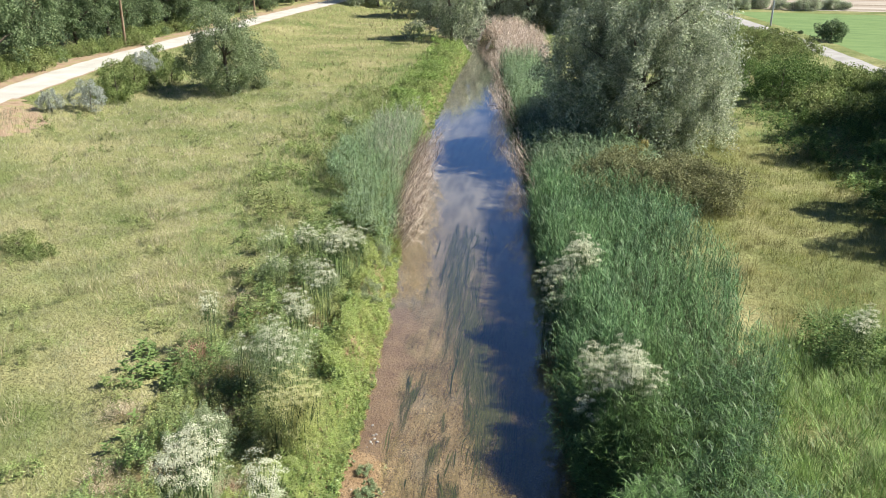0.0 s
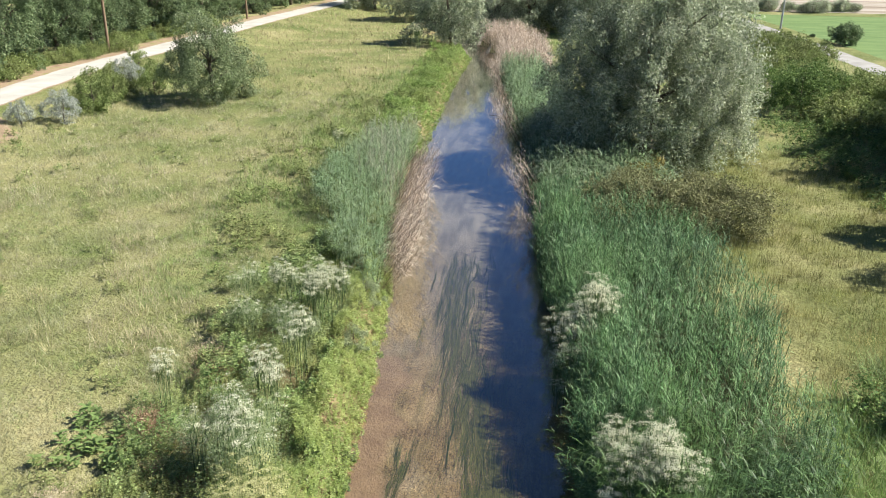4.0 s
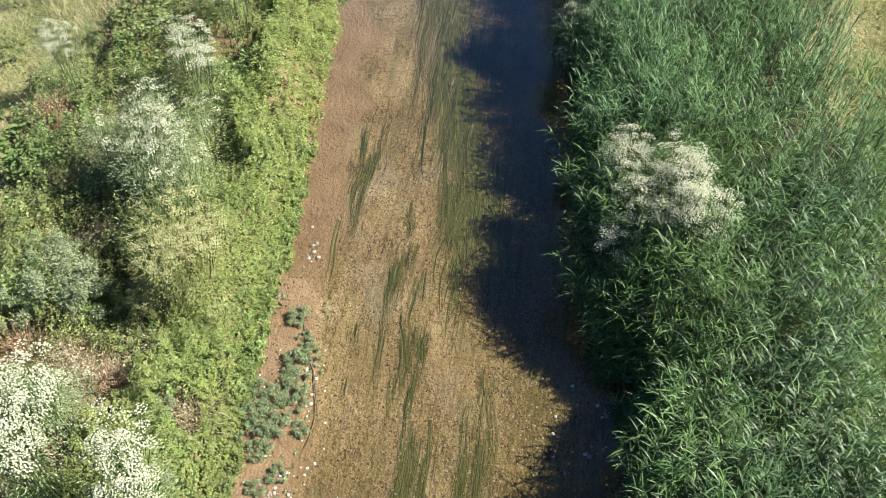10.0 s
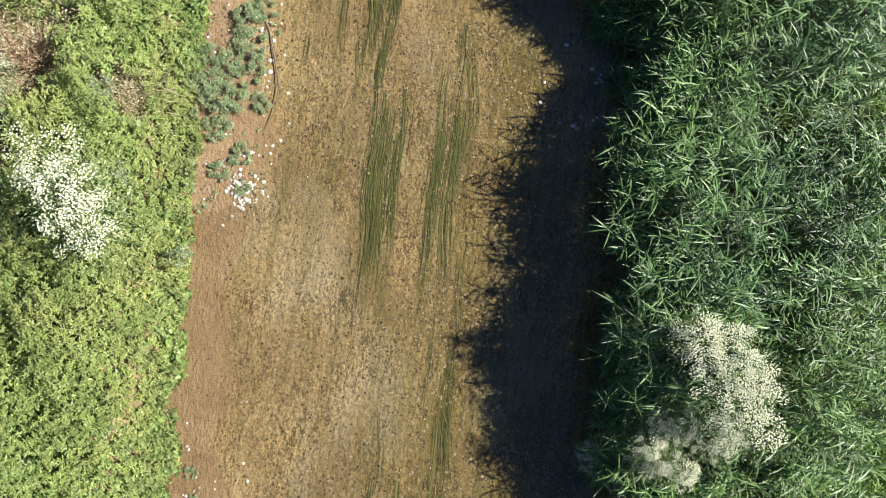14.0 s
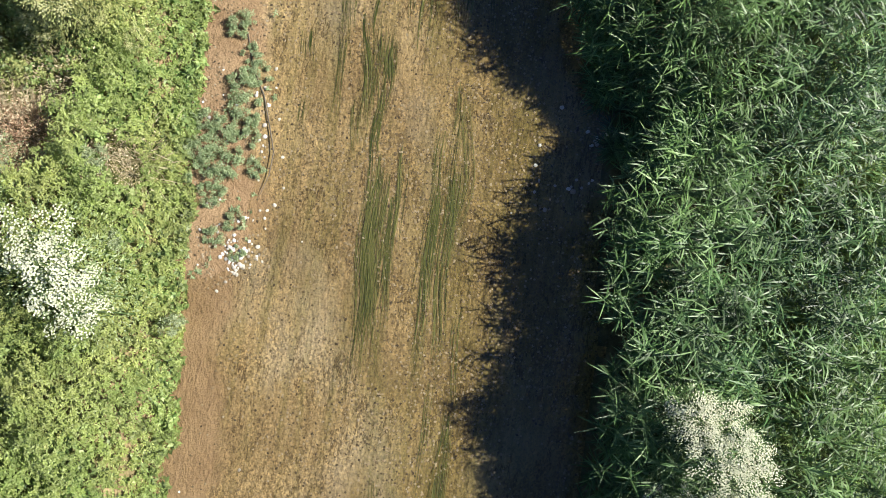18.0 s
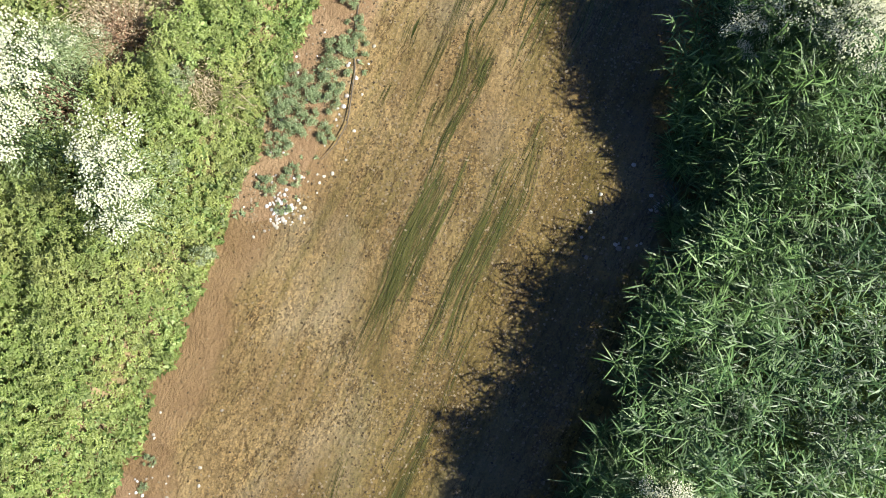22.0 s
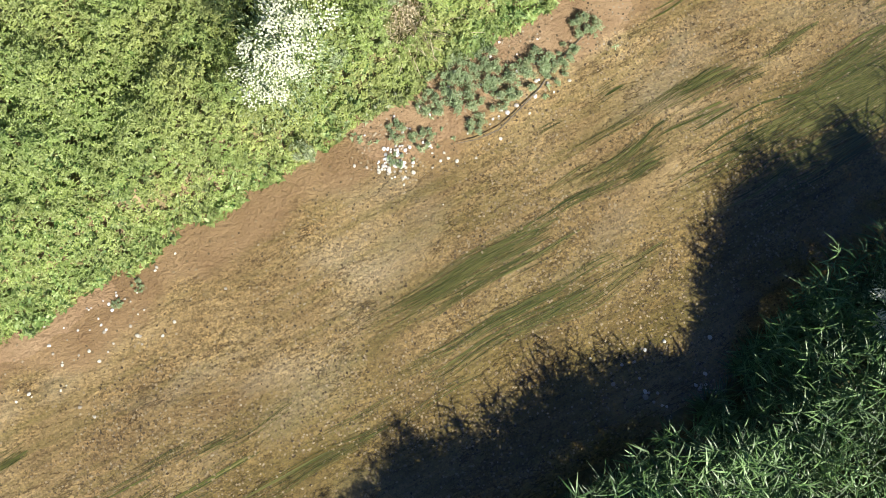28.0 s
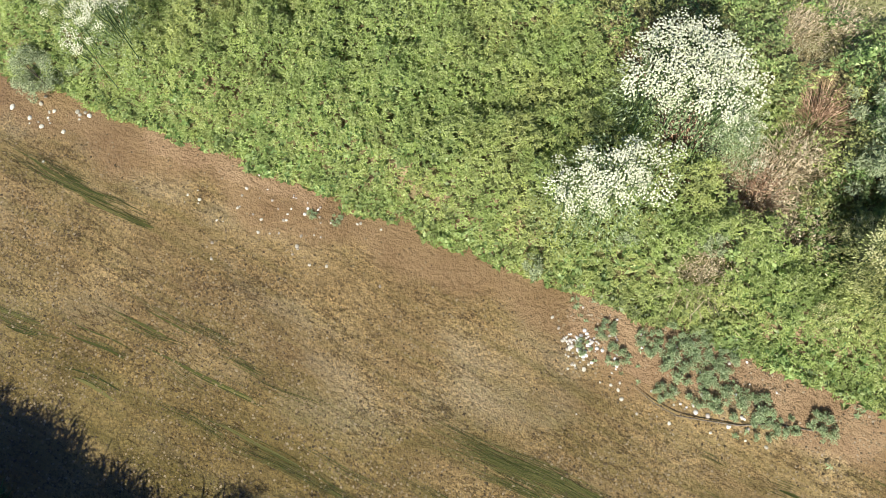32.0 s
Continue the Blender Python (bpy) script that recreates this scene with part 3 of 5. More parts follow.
field("crop_field", M_CROP, 29.5, 190, 66, 116, 0.025, "level field of short bright green crop", lambda y: np.interp(y, LANE_Y, LANE_X) - 27.4)
field("bare_soil", M_VERGE, -28.6, -34, 25, 37, 0.03, "patch of bare reddish earth by the road", lambda y: 0.9 * lumps(y, y, 0.5, 2.0) + 0.5 * lumps(y, y, 2.3, 1.0) - 0.14 * (y - 31) ** 2)
field("grass_strip", M_CROP, 16, 300, 150, 158, 0.05, "narrow green strip between the ploughed fields", lambda y: 4 * lumps(y, y, 0.4, 1.0))
field("grass_strip", M_CROP, 40, 300, 205, 222, 0.05, "narrow green strip between the ploughed fields", lambda y: 9 * lumps(y, y, 0.3, 2.0))
field("ploughed_field", M_PLOUGH, 16, 300, 121, 420, 0.03, "pale brown ploughed fields in the distance")


# ---- reeds ----
def reeds(xs, ys, height, leaf_len, leaf_w, per_stem, lean=(0, 0), segs=2, spread_=1.0):
    """Reed stems with arching leaves, as (stems, leaves)."""
    n_ = len(xs)
    base = np.stack([xs, ys, land(xs, ys) - 0.05], 1)
    h = height * rng.uniform(0.62, 1.14, n_)
    lean = np.broadcast_to(np.asarray(lean, float), (n_, 2))
    off = rng.normal(0, 0.10, (n_, 2)) * h[:, None] + lean * h[:, None]
    top = base + np.column_stack([off, h])
    S = sticks(base, top, 0.006, 0.003)
    f = np.tile(np.linspace(0.22, 1.0, per_stem) ** 0.6, n_) + rng.uniform(-0.05, 0.02, n_ * per_stem)
    i = np.repeat(np.arange(n_), per_stem)
    P = base[i] + (top - base)[i] * f[:, None]
    a = rng.uniform(0, 2 * np.pi, n_ * per_stem)
    D = np.stack([np.cos(a) * spread_, np.sin(a) * spread_, rng.uniform(0.35, 1.1, len(a))], 1) + np.column_stack([lean[i], 0 * a]) * 0.8
    B = blades(P, D, leaf_len * rng.uniform(0.6, 1.25, len(a)), leaf_w * rng.uniform(0.7, 1.2, len(a)), rng.uniform(0.15, 0.75, len(a)), segs)
    return S, B


def reed_stand(name, xs, ys, height, leaf_len, leaf_w, per_stem, mat, stem_mat, label, lean=(0, 0), spread_=1.0):
    S, B = reeds(xs, ys, height, leaf_len, leaf_w, per_stem, lean, 2, spread_)
    root = stuff(name, B, mat, label, "reeds")
    part("stem", S, stem_mat, root, "upright green reed stems")
    return root


def over_water(xs, ys, most):
    """How far the stems nearest the stream lean out over it."""
    return np.column_stack([-most * np.clip(1 - (xs - right_edge(ys)) / 1.2, 0, 1), 0 * xs])


def right_bed(y0, y1, density):
    xs, ys = spread(-3, 10, y0, y1, density)
    r = right_edge(ys)
    lim = np.interp(ys, [-10, 4, 8, 12, 20, 26], [6.3, 6.4, 7.0, 7.0, 6.6, 3.6]) + 0.6 * lumps(xs, ys, 0.5, 6.0)
    k = (xs > r + np.interp(ys, [3.6, 4.6, 9, 12], [0.12, -0.18, -0.12, 0.12]) + 0.25 * rng.random(len(xs))) & (xs < lim)
    return xs[k], ys[k]


xs, ys = right_bed(-10, 9, 58)
k = (rng.random(len(xs)) < np.maximum(0.8 + 0.5 * lumps(xs, ys, 2.2, 3.6), 0.62)) | (xs - right_edge(ys) < 1.4)
xs, ys = xs[k], ys[k]
x2, y2 = right_bed(-10, 9, 60)
k = x2 - right_edge(y2) < 1.5
xs, ys = np.concatenate([xs, x2[k]]), np.concatenate([ys, y2[k]])
rim = np.interp(ys, [-10, -2.0, -0.65, 0.4, 1.05, 1.8, 2.6, 3.5, 4.05, 4.4, 4.8, 5.4, 5.7, 6.2, 9], [0.28, 0.30, 0.42, 0.80, 0.76, 0.56, 0.76, 0.50, 0.24, 0.12, 0.28, 0.50, 0.68, 0.84, 0.82])
h = (1.62 + 0.25 * lumps(xs, ys, 0.6, 1.5) + 0.34 * lumps(xs, ys, 2.6, 0.8)) * (1 + 0.10 * smooth_step(4.8, 5.6, ys)) * (rim + (1 - rim) * np.clip((xs - right_edge(ys)) / 1.9, 0, 1) ** 1.5)
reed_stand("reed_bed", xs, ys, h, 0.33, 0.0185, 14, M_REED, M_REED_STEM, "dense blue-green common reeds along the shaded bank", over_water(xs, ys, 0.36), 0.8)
xs, ys = right_bed(9, 26, 40)
x2, y2 = right_bed(9, 26, 115)
k = x2 - right_edge(y2) < 1.5
xs, ys = np.concatenate([xs, x2[k]]), np.concatenate([ys, y2[k]])
h = 1.75 + 0.25 * lumps(xs, ys, 0.6, 1.5)
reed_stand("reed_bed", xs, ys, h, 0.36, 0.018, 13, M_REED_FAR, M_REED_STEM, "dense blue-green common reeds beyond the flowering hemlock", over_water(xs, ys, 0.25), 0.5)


# ---- things that grow ----
def foliage_blob(centres, radii, per, leaf_l, leaf_w, upward=0.4):
    """Leaves gathered in clumps round the given centres."""
    m = len(centres)
    i = np.repeat(np.arange(m), per)
    d = unit(rng.normal(size=(len(i), 3)))
    r = radii[i] * rng.uniform(0.35, 1.0, len(i)) ** 0.6
    P = centres[i] + d * r[:, None]
    D = unit(d + rng.normal(0, 0.7, (len(i), 3)) + np.array([0, 0, -0.15]))
    N = unit(d + np.array([0, 0, upward]) + rng.normal(0, 0.5, (len(i), 3)))
    return leaves(P, D, N, leaf_l * rng.uniform(0.6, 1.3, len(i)), leaf_w * rng.uniform(0.7, 1.2, len(i)))


def tree(name, height, radius, skirt, clump_count, per, leaf_l, leaf_w, leaf_mat, label, category="tree", limbs=6, trunk_r=0.2, squash=1.0, full=0.0):
    """A tree or big shrub at the origin: trunk, limbs and a crown of many leaf clumps."""
    root = new(name)
    tagged(root, label, category)
    lean = rng.normal(0, 0.05, 2) * height
    trunk = [(0, 0, -0.2), (lean[0] * .3, lean[1] * .3, height * 0.25), (lean[0], lean[1], height * 0.6), (lean[0] * 1.2, lean[1] * 1.2, height * 0.85)]
    part("trunk", tube(trunk, [trunk_r, trunk_r * 0.8, trunk_r * 0.5, trunk_r * 0.15]), M_BARK, root, "grey-brown bark", True)
    for k in range(limbs):
        a = k * 2 * math.pi / limbs + rng.uniform(-0.4, 0.4)
        z0 = height * rng.uniform(0.15, 0.45)
        out = radius * rng.uniform(0.45, 0.68)
        z1 = z0 + height * rng.uniform(0.12, 0.28)
        pts = [(0, 0, z0), (math.cos(a) * out * .45, math.sin(a) * out * .45, z0 + (z1 - z0) * .6), (math.cos(a) * out, math.sin(a) * out, z1)]
        part("limb", tube(pts, [trunk_r * 0.45, trunk_r * 0.3, trunk_r * 0.08], 6), M_BARK, root, "", True)
    d = unit(rng.normal(size=(clump_count, 3)) * np.array([1, 1, 0.9]))
    lob = 1 + 0.22 * np.sin(3 * np.arctan2(d[:, 1], d[:, 0]) + rng.uniform(0, 6)) + 0.12 * np.sin(7 * d[:, 2] + rng.uniform(0, 6))
    rr = rng.uniform(0.25, 1.0, clump_count) ** 0.45 * lob
    half = (height - skirt) / 2
    C = d * rr[:, None] * np.array([radius, radius, half]) * 0.88 + np.array([0, 0, skirt + half])
    C[:, :2] *= (1.0 - 0.25 * np.clip((C[:, 2] - skirt - half) / half, 0, 1) * squash)[:, None]
    below = np.clip(-(C[:, 2] - skirt - half) / half, 0, 0.9)
    C[:, :2] *= (1 + full * (1 / np.sqrt(1 - below ** 2) - 1))[:, None]
    rad = radius * rng.uniform(0.08, 0.19, clump_count)
    part("crown", foliage_blob(C, rad, per, leaf_l, leaf_w), leaf_mat, root)
    return root


def place(ob, x, y, rz=0, s=1.0, dz=0.0):
    z = float(land(x, y)) + dz
    ob.matrix_basis = pose(x, y, z, 0, 0, rz) @ Matrix.Scale(s, 4)
    return ob


def again(ob, x, y, rz=0, s=1.0):
    m = pose(x, y, float(land(x, y)), 0, 0, rz)
    c = copy_thing(ob, m)
    c.matrix_basis = m @ Matrix.Scale(s, 4)
    return c


def willow_crown():
    """Overlapping boughs, each a rounded mass of drooping sprays, down to the ground."""
    boughs = [(0.0, 0.0, 8.1, 2.9)]
    for k in range(6):
        a = k * 1.047 + 0.3
        boughs.append((2.3 * math.cos(a), 2.3 * math.sin(a), 6.5 + 0.7 * math.sin(k * 2.3), 2.4 + 0.3 * math.cos(k * 1.7)))
    for k in range(9):
        a = k * 0.698
        boughs.append((3.5 * math.cos(a), 3.5 * math.sin(a), 3.9 + 0.5 * math.sin(k * 1.9), 2.1 + 0.3 * math.cos(k * 2.6)))
        boughs.append((3.7 * math.cos(a + 0.35), 3.7 * math.sin(a + 0.35), 1.3 + 0.3 * math.sin(k * 2.9), 2.0 + 0.25 * math.cos(k * 1.3)))
    C, R = [], []
    for x, y, z, q in boughs:
        m = int(13 * q * q)
        d = unit(rng.normal(size=(m, 3)))
        C.append(np.array([x, y, z]) + d * (q * rng.uniform(0.62, 1.03, m))[:, None])
        R.append(rng.uniform(0.26, 0.62, m))
    C, R = np.concatenate(C), np.concatenate(R)
    k = C[:, 2] > 0.0
    C, R = C[k], R[k]
    i = np.repeat(np.arange(len(C)), 130)
    d = unit(rng.normal(size=(len(i), 3)))
    P = C[i] + d * (R[i] * rng.uniform(0.3, 1.0, len(i)) ** 0.6)[:, None] * np.array([1, 1, 1.25])
    D = unit(d + rng.normal(0, 0.8, (len(i), 3)) + np.array([0, 0, -0.5]))
    N = unit(d + rng.normal(0, 0.5, (len(i), 3)) + np.array([0, 0, 0.3]))
    return leaves(P, D, N, 0.16 * rng.uniform(0.6, 1.3, len(i)), 0.06 * rng.uniform(0.7, 1.2, len(i)))


willow = tree("willow_tree", 10.8, 5.7, -0.9, 2, 4, 0.15, 0.045, M_WILLOW, "large silver-grey willow standing on the reedy bank", "tree", 9, 0.35)
for o in list(willow.children):
    if o.name.startswith("crown"):
        bpy.data.objects.remove(o)
part("crown", willow_crown(), M_WILLOW, willow)
place(willow, 5.2, 36.4)
bush = tree("round_tree", 5.9, 3.4, -1.0, 240, 150, 0.15, 0.07, M_ROUND, "rounded grey-green tree alone in the meadow", "tree", 6, 0.16, 1.0, 0.6)
place(bush, -22.9, 46.0)

# woodland beyond the gravel road
wood = [tree("woodland_tree", 9.5, 4.0, -0.6, 150, 150, 0.21, 0.10, M_WOOD_LEAF, "dark green broadleaf tree in the wood beyond the road", "tree", 5, 0.2, 1.0, 0.9) for _ in range(3)]
for k, w in enumerate(wood):
    tagged(w, group="woodland trees")
spots = []
for row, gap in ((0, 5.2), (1, 6.5)):
    y = 36.0 + row * 2
    while y < 150:
        spots.append((float(np.interp(y, ROAD_Y, ROAD_X)) - 5.0 - row * 5.2 - rng.uniform(0, 1.5), y, rng.uniform(0, 360), rng.uniform(0.75, 1.15) + 0.12 * row))
        y += gap * rng.uniform(0.8, 1.25)
for k, (x, y, a, s) in enumerate(spots):
    place(wood[k], x, y, a, s) if k < 3 else again(wood[k % 3], x, y, a, s)

# willows closing the view up the stream
far = tree("grey_willow", 8.0, 4.2, -0.9, 190, 90, 0.30, 0.10, M_WILLOW, "rounded grey-green willow where the stream bends", "tree", 6, 0.2, 1.0, 0.9)
tagged(far, group="willows at the bend")
place(far, -11.3, 79)
for x, y, a, s in ((-3.6, 92, 60, 1.1), (-7.4, 98, 130, 1.2), (0.8, 93, 200, 1.1), (5.0, 90, 20, 1.2), (-17.5, 101, 250, 1.15), (9.7, 95, 90, 1.0), (-27.0, 112, 40, 1.1), (-2.0, 110, 310, 1.4), (-14.2, 116, 150, 1.4), (-7.5, 90, 15, 0.8), (2.5, 99, 75, 1.1), (-11.0, 104, 190, 1.1), (7.5, 103, 280, 1.2), (13.5, 101, 330, 1.0)):
    again(far, x, y, a, s)

# bramble and elm thicket on the higher side
thick = [tree("thicket_shrub", 3.6, 2.9, -0.3, 110, 60, 0.16, 0.095, M_BRAMBLE, "dense green bramble and elm thicket", "shrub", 4, 0.07) for _ in range(2)]
for t_ in thick:
    tagged(t_, group="thicket shrubs")
spots = [(15.9, 49, 0.85), (17.3, 52, 0.85), (14.9, 52.5, 0.6), (16.5, 30, 0.28), (17.6, 34, 0.32), (15.4, 37, 0.22), (18.2, 39, 0.32), (15.6, 27, 0.28), (14.9, 23, 0.26), (17.2, 25, 0.33), (15.5, 19, 0.33),
         (16.2, 42.5, 0.28), (14.6, 33.5, 0.2), (20.4, 55, 0.45), (18.3, 58, 0.40), (16.1, 61, 0.40), (19.0, 65, 0.33), (16.3, 69, 0.38), (19.5, 73, 0.31), (16.9, 79, 0.37), (15.0, 87, 0.43), (18.6, 85, 0.31), (13.4, 55, 0.33), (12.4, 65, 0.35)]
for k, (x, y, s) in enumerate(spots):
    place(thick[k], x, y, k * 77, s) if k < 2 else again(thick[k % 2], x, y, k * 77, s)

# low bramble mounds up to the lane
mound = tree("bramble_mound", 1.5, 2.4, -0.4, 75, 62, 0.15, 0.085, M_BRAMBLE_LIT, "low sunlit bramble mound spilling down from the lane", "shrub", 4, 0.04)
tagged(mound, group="bramble mounds")
place(mound, 18.2, 45.5)
for k in range(58):
    y = 43.0 + 48 * ((k * 0.618 + 0.2) % 1.0)
    x = float(np.interp(y, [43, 60, 90], [17.5, 14.5, 12.5])) + (float(np.interp(y, LANE_Y, LANE_X)) - 3.2 - float(np.interp(y, [43, 60, 90], [17.5, 14.5, 12.5]))) * ((k * 0.755 + 0.1) % 1.0)
    again(mound, x, y, k * 97, rng.uniform(0.55, 1.15))

# taller trees on the slope above, whose shade falls across the thicket
for k, (x, y, s) in enumerate(((22.2, 34.2, 1.0), (24.0, 38.6, 1.15), (26.0, 41.8, 1.15), (28.6, 46.0, 1.05), (24.4, 50.5, 0.45), (18.9, 26.0, 0.75), (18.0, 21.5, 0.7))):
    again(wood[k % 3], x, y, k * 83, s)

brown = tree("brown_shrub", 2.0, 2.3, -0.3, 260, 120, 0.085, 0.04, M_BROWN_SHRUB, "low spreading brownish-green shrub beside the reeds", "shrub", 6, 0.05)
place(brown, 4.0, 25.0, 0, 1.2)
tagged(brown, group="brown shrubs")
again(brown, 6.6, 24.8, 120, 1.15)
orange = tree("orange_shrub", 1.6, 0.9, 0.2, 30, 50, 0.10, 0.05, M_ORANGE, "small shrub with orange-yellow leaves behind the brown shrub", "shrub", 4, 0.03)
place(orange, 4.8, 28.8, 0, 1.25)
fbush = tree("field_bush", 2.3, 2.0, -0.3, 70, 70, 0.22, 0.12, M_WOOD_LEAF, "dark green bush at the edge of the crop field", "shrub", 4, 0.1)
place(fbush, 28.6, 84.0)
tagged(fbush, group="field bushes")
for k, (x, y, s) in enumerate(((27, 90, 0.2), (-29.4, 114.5, 0.4))):
    again(fbush, x, y, k * 61, s)

pale = tree("pale_shrub", 2.3, 1.9, -0.3, 60, 60, 0.24, 0.10, M_WILLOW, "pale grey-green shrub in the row behind the crop field", "shrub", 4, 0.08)
place(pale, 24, 121.0)
tagged(pale, group="shrub row behind the field")
for k in range(14):
    again(pale, 21 + 1.5 * k + rng.normal(0, 0.5), 119.5 + rng.uniform(0, 4), k * 61, rng.uniform(0.55, 0.95))

grey = tree("grey_shrub", 2.0, 1.25, -0.1, 80, 80, 0.09, 0.04, M_SILVER, "silvery grey-blue shrub beside the gravel road", "shrub", 5, 0.05)
tagged(grey, group="roadside shrubs")
place(grey, -28.2, 36.8)
again(grey, -29.8, 35.2, 150, 0.7)
again(grey, -30.4, 48.2, 200, 1.0)
rs = tree("green_shrub", 2.1, 1.5, -0.1, 60, 70, 0.12, 0.06, M_BRAMBLE_LIT, "low green shrub beside the gravel road", "shrub", 5, 0.05)
tagged(rs, group="roadside shrubs")
place(rs, -28.4, 40.5)
again(rs, -29.0, 44, 70, 0.9)
again(rs, -28, 47.5, 170, 0.8)
again(rs, -31.4, 52, 80, 0.9)
for k in range(13):
    again(mound, -29.2 - 0.25 * k + rng.normal(0, 0.7), 40.0 + k * 0.95, k * 61, rng.uniform(0.5, 0.85))
for k in range(22):
    y = 36.5 + 2.1 * k
    again(mound, float(np.interp(y, ROAD_Y, ROAD_X)) - 4.0 + rng.normal(0, 0.4), y, k * 83, rng.uniform(0.6, 1.0))
again(mound, -18.4, 15.2, 10, 0.4)
again(mound, -17.2, 14.6, 90, 0.3)


def pole(name, x, y, h, r, mat, label):
    root = new(name)
    tagged(root, label, "utility pole")
    part("shaft", tube([(0, 0, -0.3), (0, 0, h * .5), (0, 0, h)], [r, r * 0.9, r * 0.75], 10), mat, root, "", True)
    arm = part("crossarm", tube([(-0.6, 0, h - 0.4), (0.6, 0, h - 0.4)], [0.05, 0.05], 6), mat, root)
    for dx in (-0.5, 0.0, 0.5):
        part("insulator", tube([(dx, 0, h - 0.35), (dx, 0, h - 0.2), (dx, 0, h - 0.15)], [0.04, 0.05, 0.02], 8), M_PEBBLE, arm)
    return place(root, x, y)


pole("wooden_pole", -38.8, 60.7, 9, 0.13, M_POLE, "brown wooden utility pole beside the gravel road")
pole("wooden_pole", -37.6, 90, 9, 0.13, M_POLE, "brown wooden utility pole beside the gravel road")
pole("steel_pole", 25.3, 97.5, 8.5, 0.12, M_STEEL, "pale grey pole beside the lane")


# ---- left bank: leafy cover ----
def bank_width(y):
    return np.interp(y, [-12, -1, 1.2, 3, 6, 12, 18, 21, 36, 40, 75], [4.6, 4.0, 2.4, 1.4, 1.15, 1.3, 1.3, 0.6, 0.8, 3.2, 3.6])


def leaf_carpet(x0, x1, y0, y1, density, keep, height, leaf_l, leaf_w, depth=0.12, per=8):
    """Leafy shoots side by side, each a whorl of leaves at its own height."""
    xs, ys = spread(x0, x1, y0, y1, density / per)
    k = keep(xs, ys)
    xs, ys = xs[k], ys[k]
    h = height(xs, ys) * (1 + 0.22 * lumps(xs, ys, 3.3, 2.9)) + 0.055 * lumps(xs, ys, 7.0, 2.2) + rng.normal(0, depth * 0.6, len(xs))
    tip = land(xs, ys) + np.maximum(h, 0.03)
    i = np.repeat(np.arange(len(xs)), per)
    n_ = len(i)
    a = np.tile(np.arange(per) * 2.4, len(xs)) + rng.normal(0, 0.4, n_)
    low = np.tile(np.linspace(0, 1, per), len(xs))
    lean = rng.normal(0, 0.35, (len(xs), 2))[i]
    P = np.stack([xs[i] + lean[:, 0] * -low * depth, ys[i] + lean[:, 1] * -low * depth, np.maximum(tip[i] - low * depth * 1.3, land(xs, ys)[i] + 0.01)], 1)
    D = np.stack([np.cos(a) + lean[:, 0], np.sin(a) + lean[:, 1], rng.normal(0.25, 0.3, n_)], 1)
    N = np.stack([rng.normal(0, 0.35, n_) + lean[:, 0], rng.normal(0, 0.35, n_) + lean[:, 1], np.ones(n_)], 1)
    size = (0.65 + 0.55 * low) * rng.uniform(0.75, 1.25, n_)
    return leaves(P, D, N, leaf_l * size, leaf_w * size)


def bank_height(x, y):
    d = left_edge(y) - x
    return (0.12 + 0.65 * smooth_step(-0.1, 0.8, d)) * (0.9 + 0.3 * lumps(x, y, 1.3, 4.4))


# bare, dry spots among the plants: middle and half width
BARE = ((-5.21, 2.95, 0.4), (-3.66, 2.55, 0.2), (-5.47, 1.75, 0.3), (-5.2, 2.95, 0.6), (-3.78, 2.7, 0.22), (-4.6, 3.5, 0.25), (-5.45, 1.7, 0.4), (-7.6, 2.8, 0.5), (-6.4, 3.3, 0.4), (-8.2, 12.1, 0.5), (-8.0, 8.1, 0.45), (-5.0, 13.2, 0.4))


def on_bank(x, y):
    d = left_edge(y) - x
    bare = np.zeros(len(x), bool)
    for bx, by, br in BARE:
        bare |= np.hypot((x - bx) / br, (y - by) / br) + 0.35 * lumps(x, y, 2.6, bx) < 1
    return (d > -0.12 + 0.1 * lumps(x, y, 2.5, 3.3)) & (d < bank_width(y) + 0.5 * lumps(x, y, 0.9, 6.6)) & ~bare


stuff("bank_greenery", leaf_carpet(-8, -2, -9.5, 7, 4300, on_bank, bank_height, 0.046, 0.021, 0.10), M_BANK, "low bright green leafy plants along the water's edge", "undergrowth")
stuff("bank_greenery", leaf_carpet(-8, -2, 7, 20, 1900, on_bank, bank_height, 0.07, 0.033), M_BANK, "low bright green leafy plants along the water's edge", "undergrowth")
stuff("bank_greenery", leaf_carpet(-16, -5, 34, 76, 300, lambda x, y: on_bank(x, y) & ((lumps(x, y, 0.7, 9.1) > -0.45) | (left_edge(y) - x < 1.2)), lambda x, y: 0.8 * bank_height(x, y) * (0.95 + 0.6 * lumps(x, y, 0.9, 3.8)), 0.14, 0.08, 0.2), M_FARBANK, "lush green plants along the far bank", "undergrowth")


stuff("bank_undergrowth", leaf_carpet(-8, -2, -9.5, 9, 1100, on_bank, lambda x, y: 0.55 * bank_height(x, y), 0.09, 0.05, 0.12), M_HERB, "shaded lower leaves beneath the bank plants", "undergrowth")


def herb_height(x, y):
    return 0.30 + 0.38 * np.clip(lumps(x, y, 1.0, 7.7) + 0.5, 0, 1.3)


def on_herbs(x, y):
    d = left_edge(y) - x
    w = bank_width(y)
    reach = np.interp(y, [-10, 0, 8, 16, 22], [6.0, 5.0, 5.2, 4.5, 3.0]) + 0.9 * lumps(x, y, 0.55, 2.0)
    return (d > w - 0.3) & (d < reach) & (lumps(x, y, 1.25, 5.5) > -0.3) & (np.min([np.hypot(x - bx, y - by) / br + 0.35 * lumps(x, y, 2.6, bx) for bx, by, br in BARE], 0) > 1)


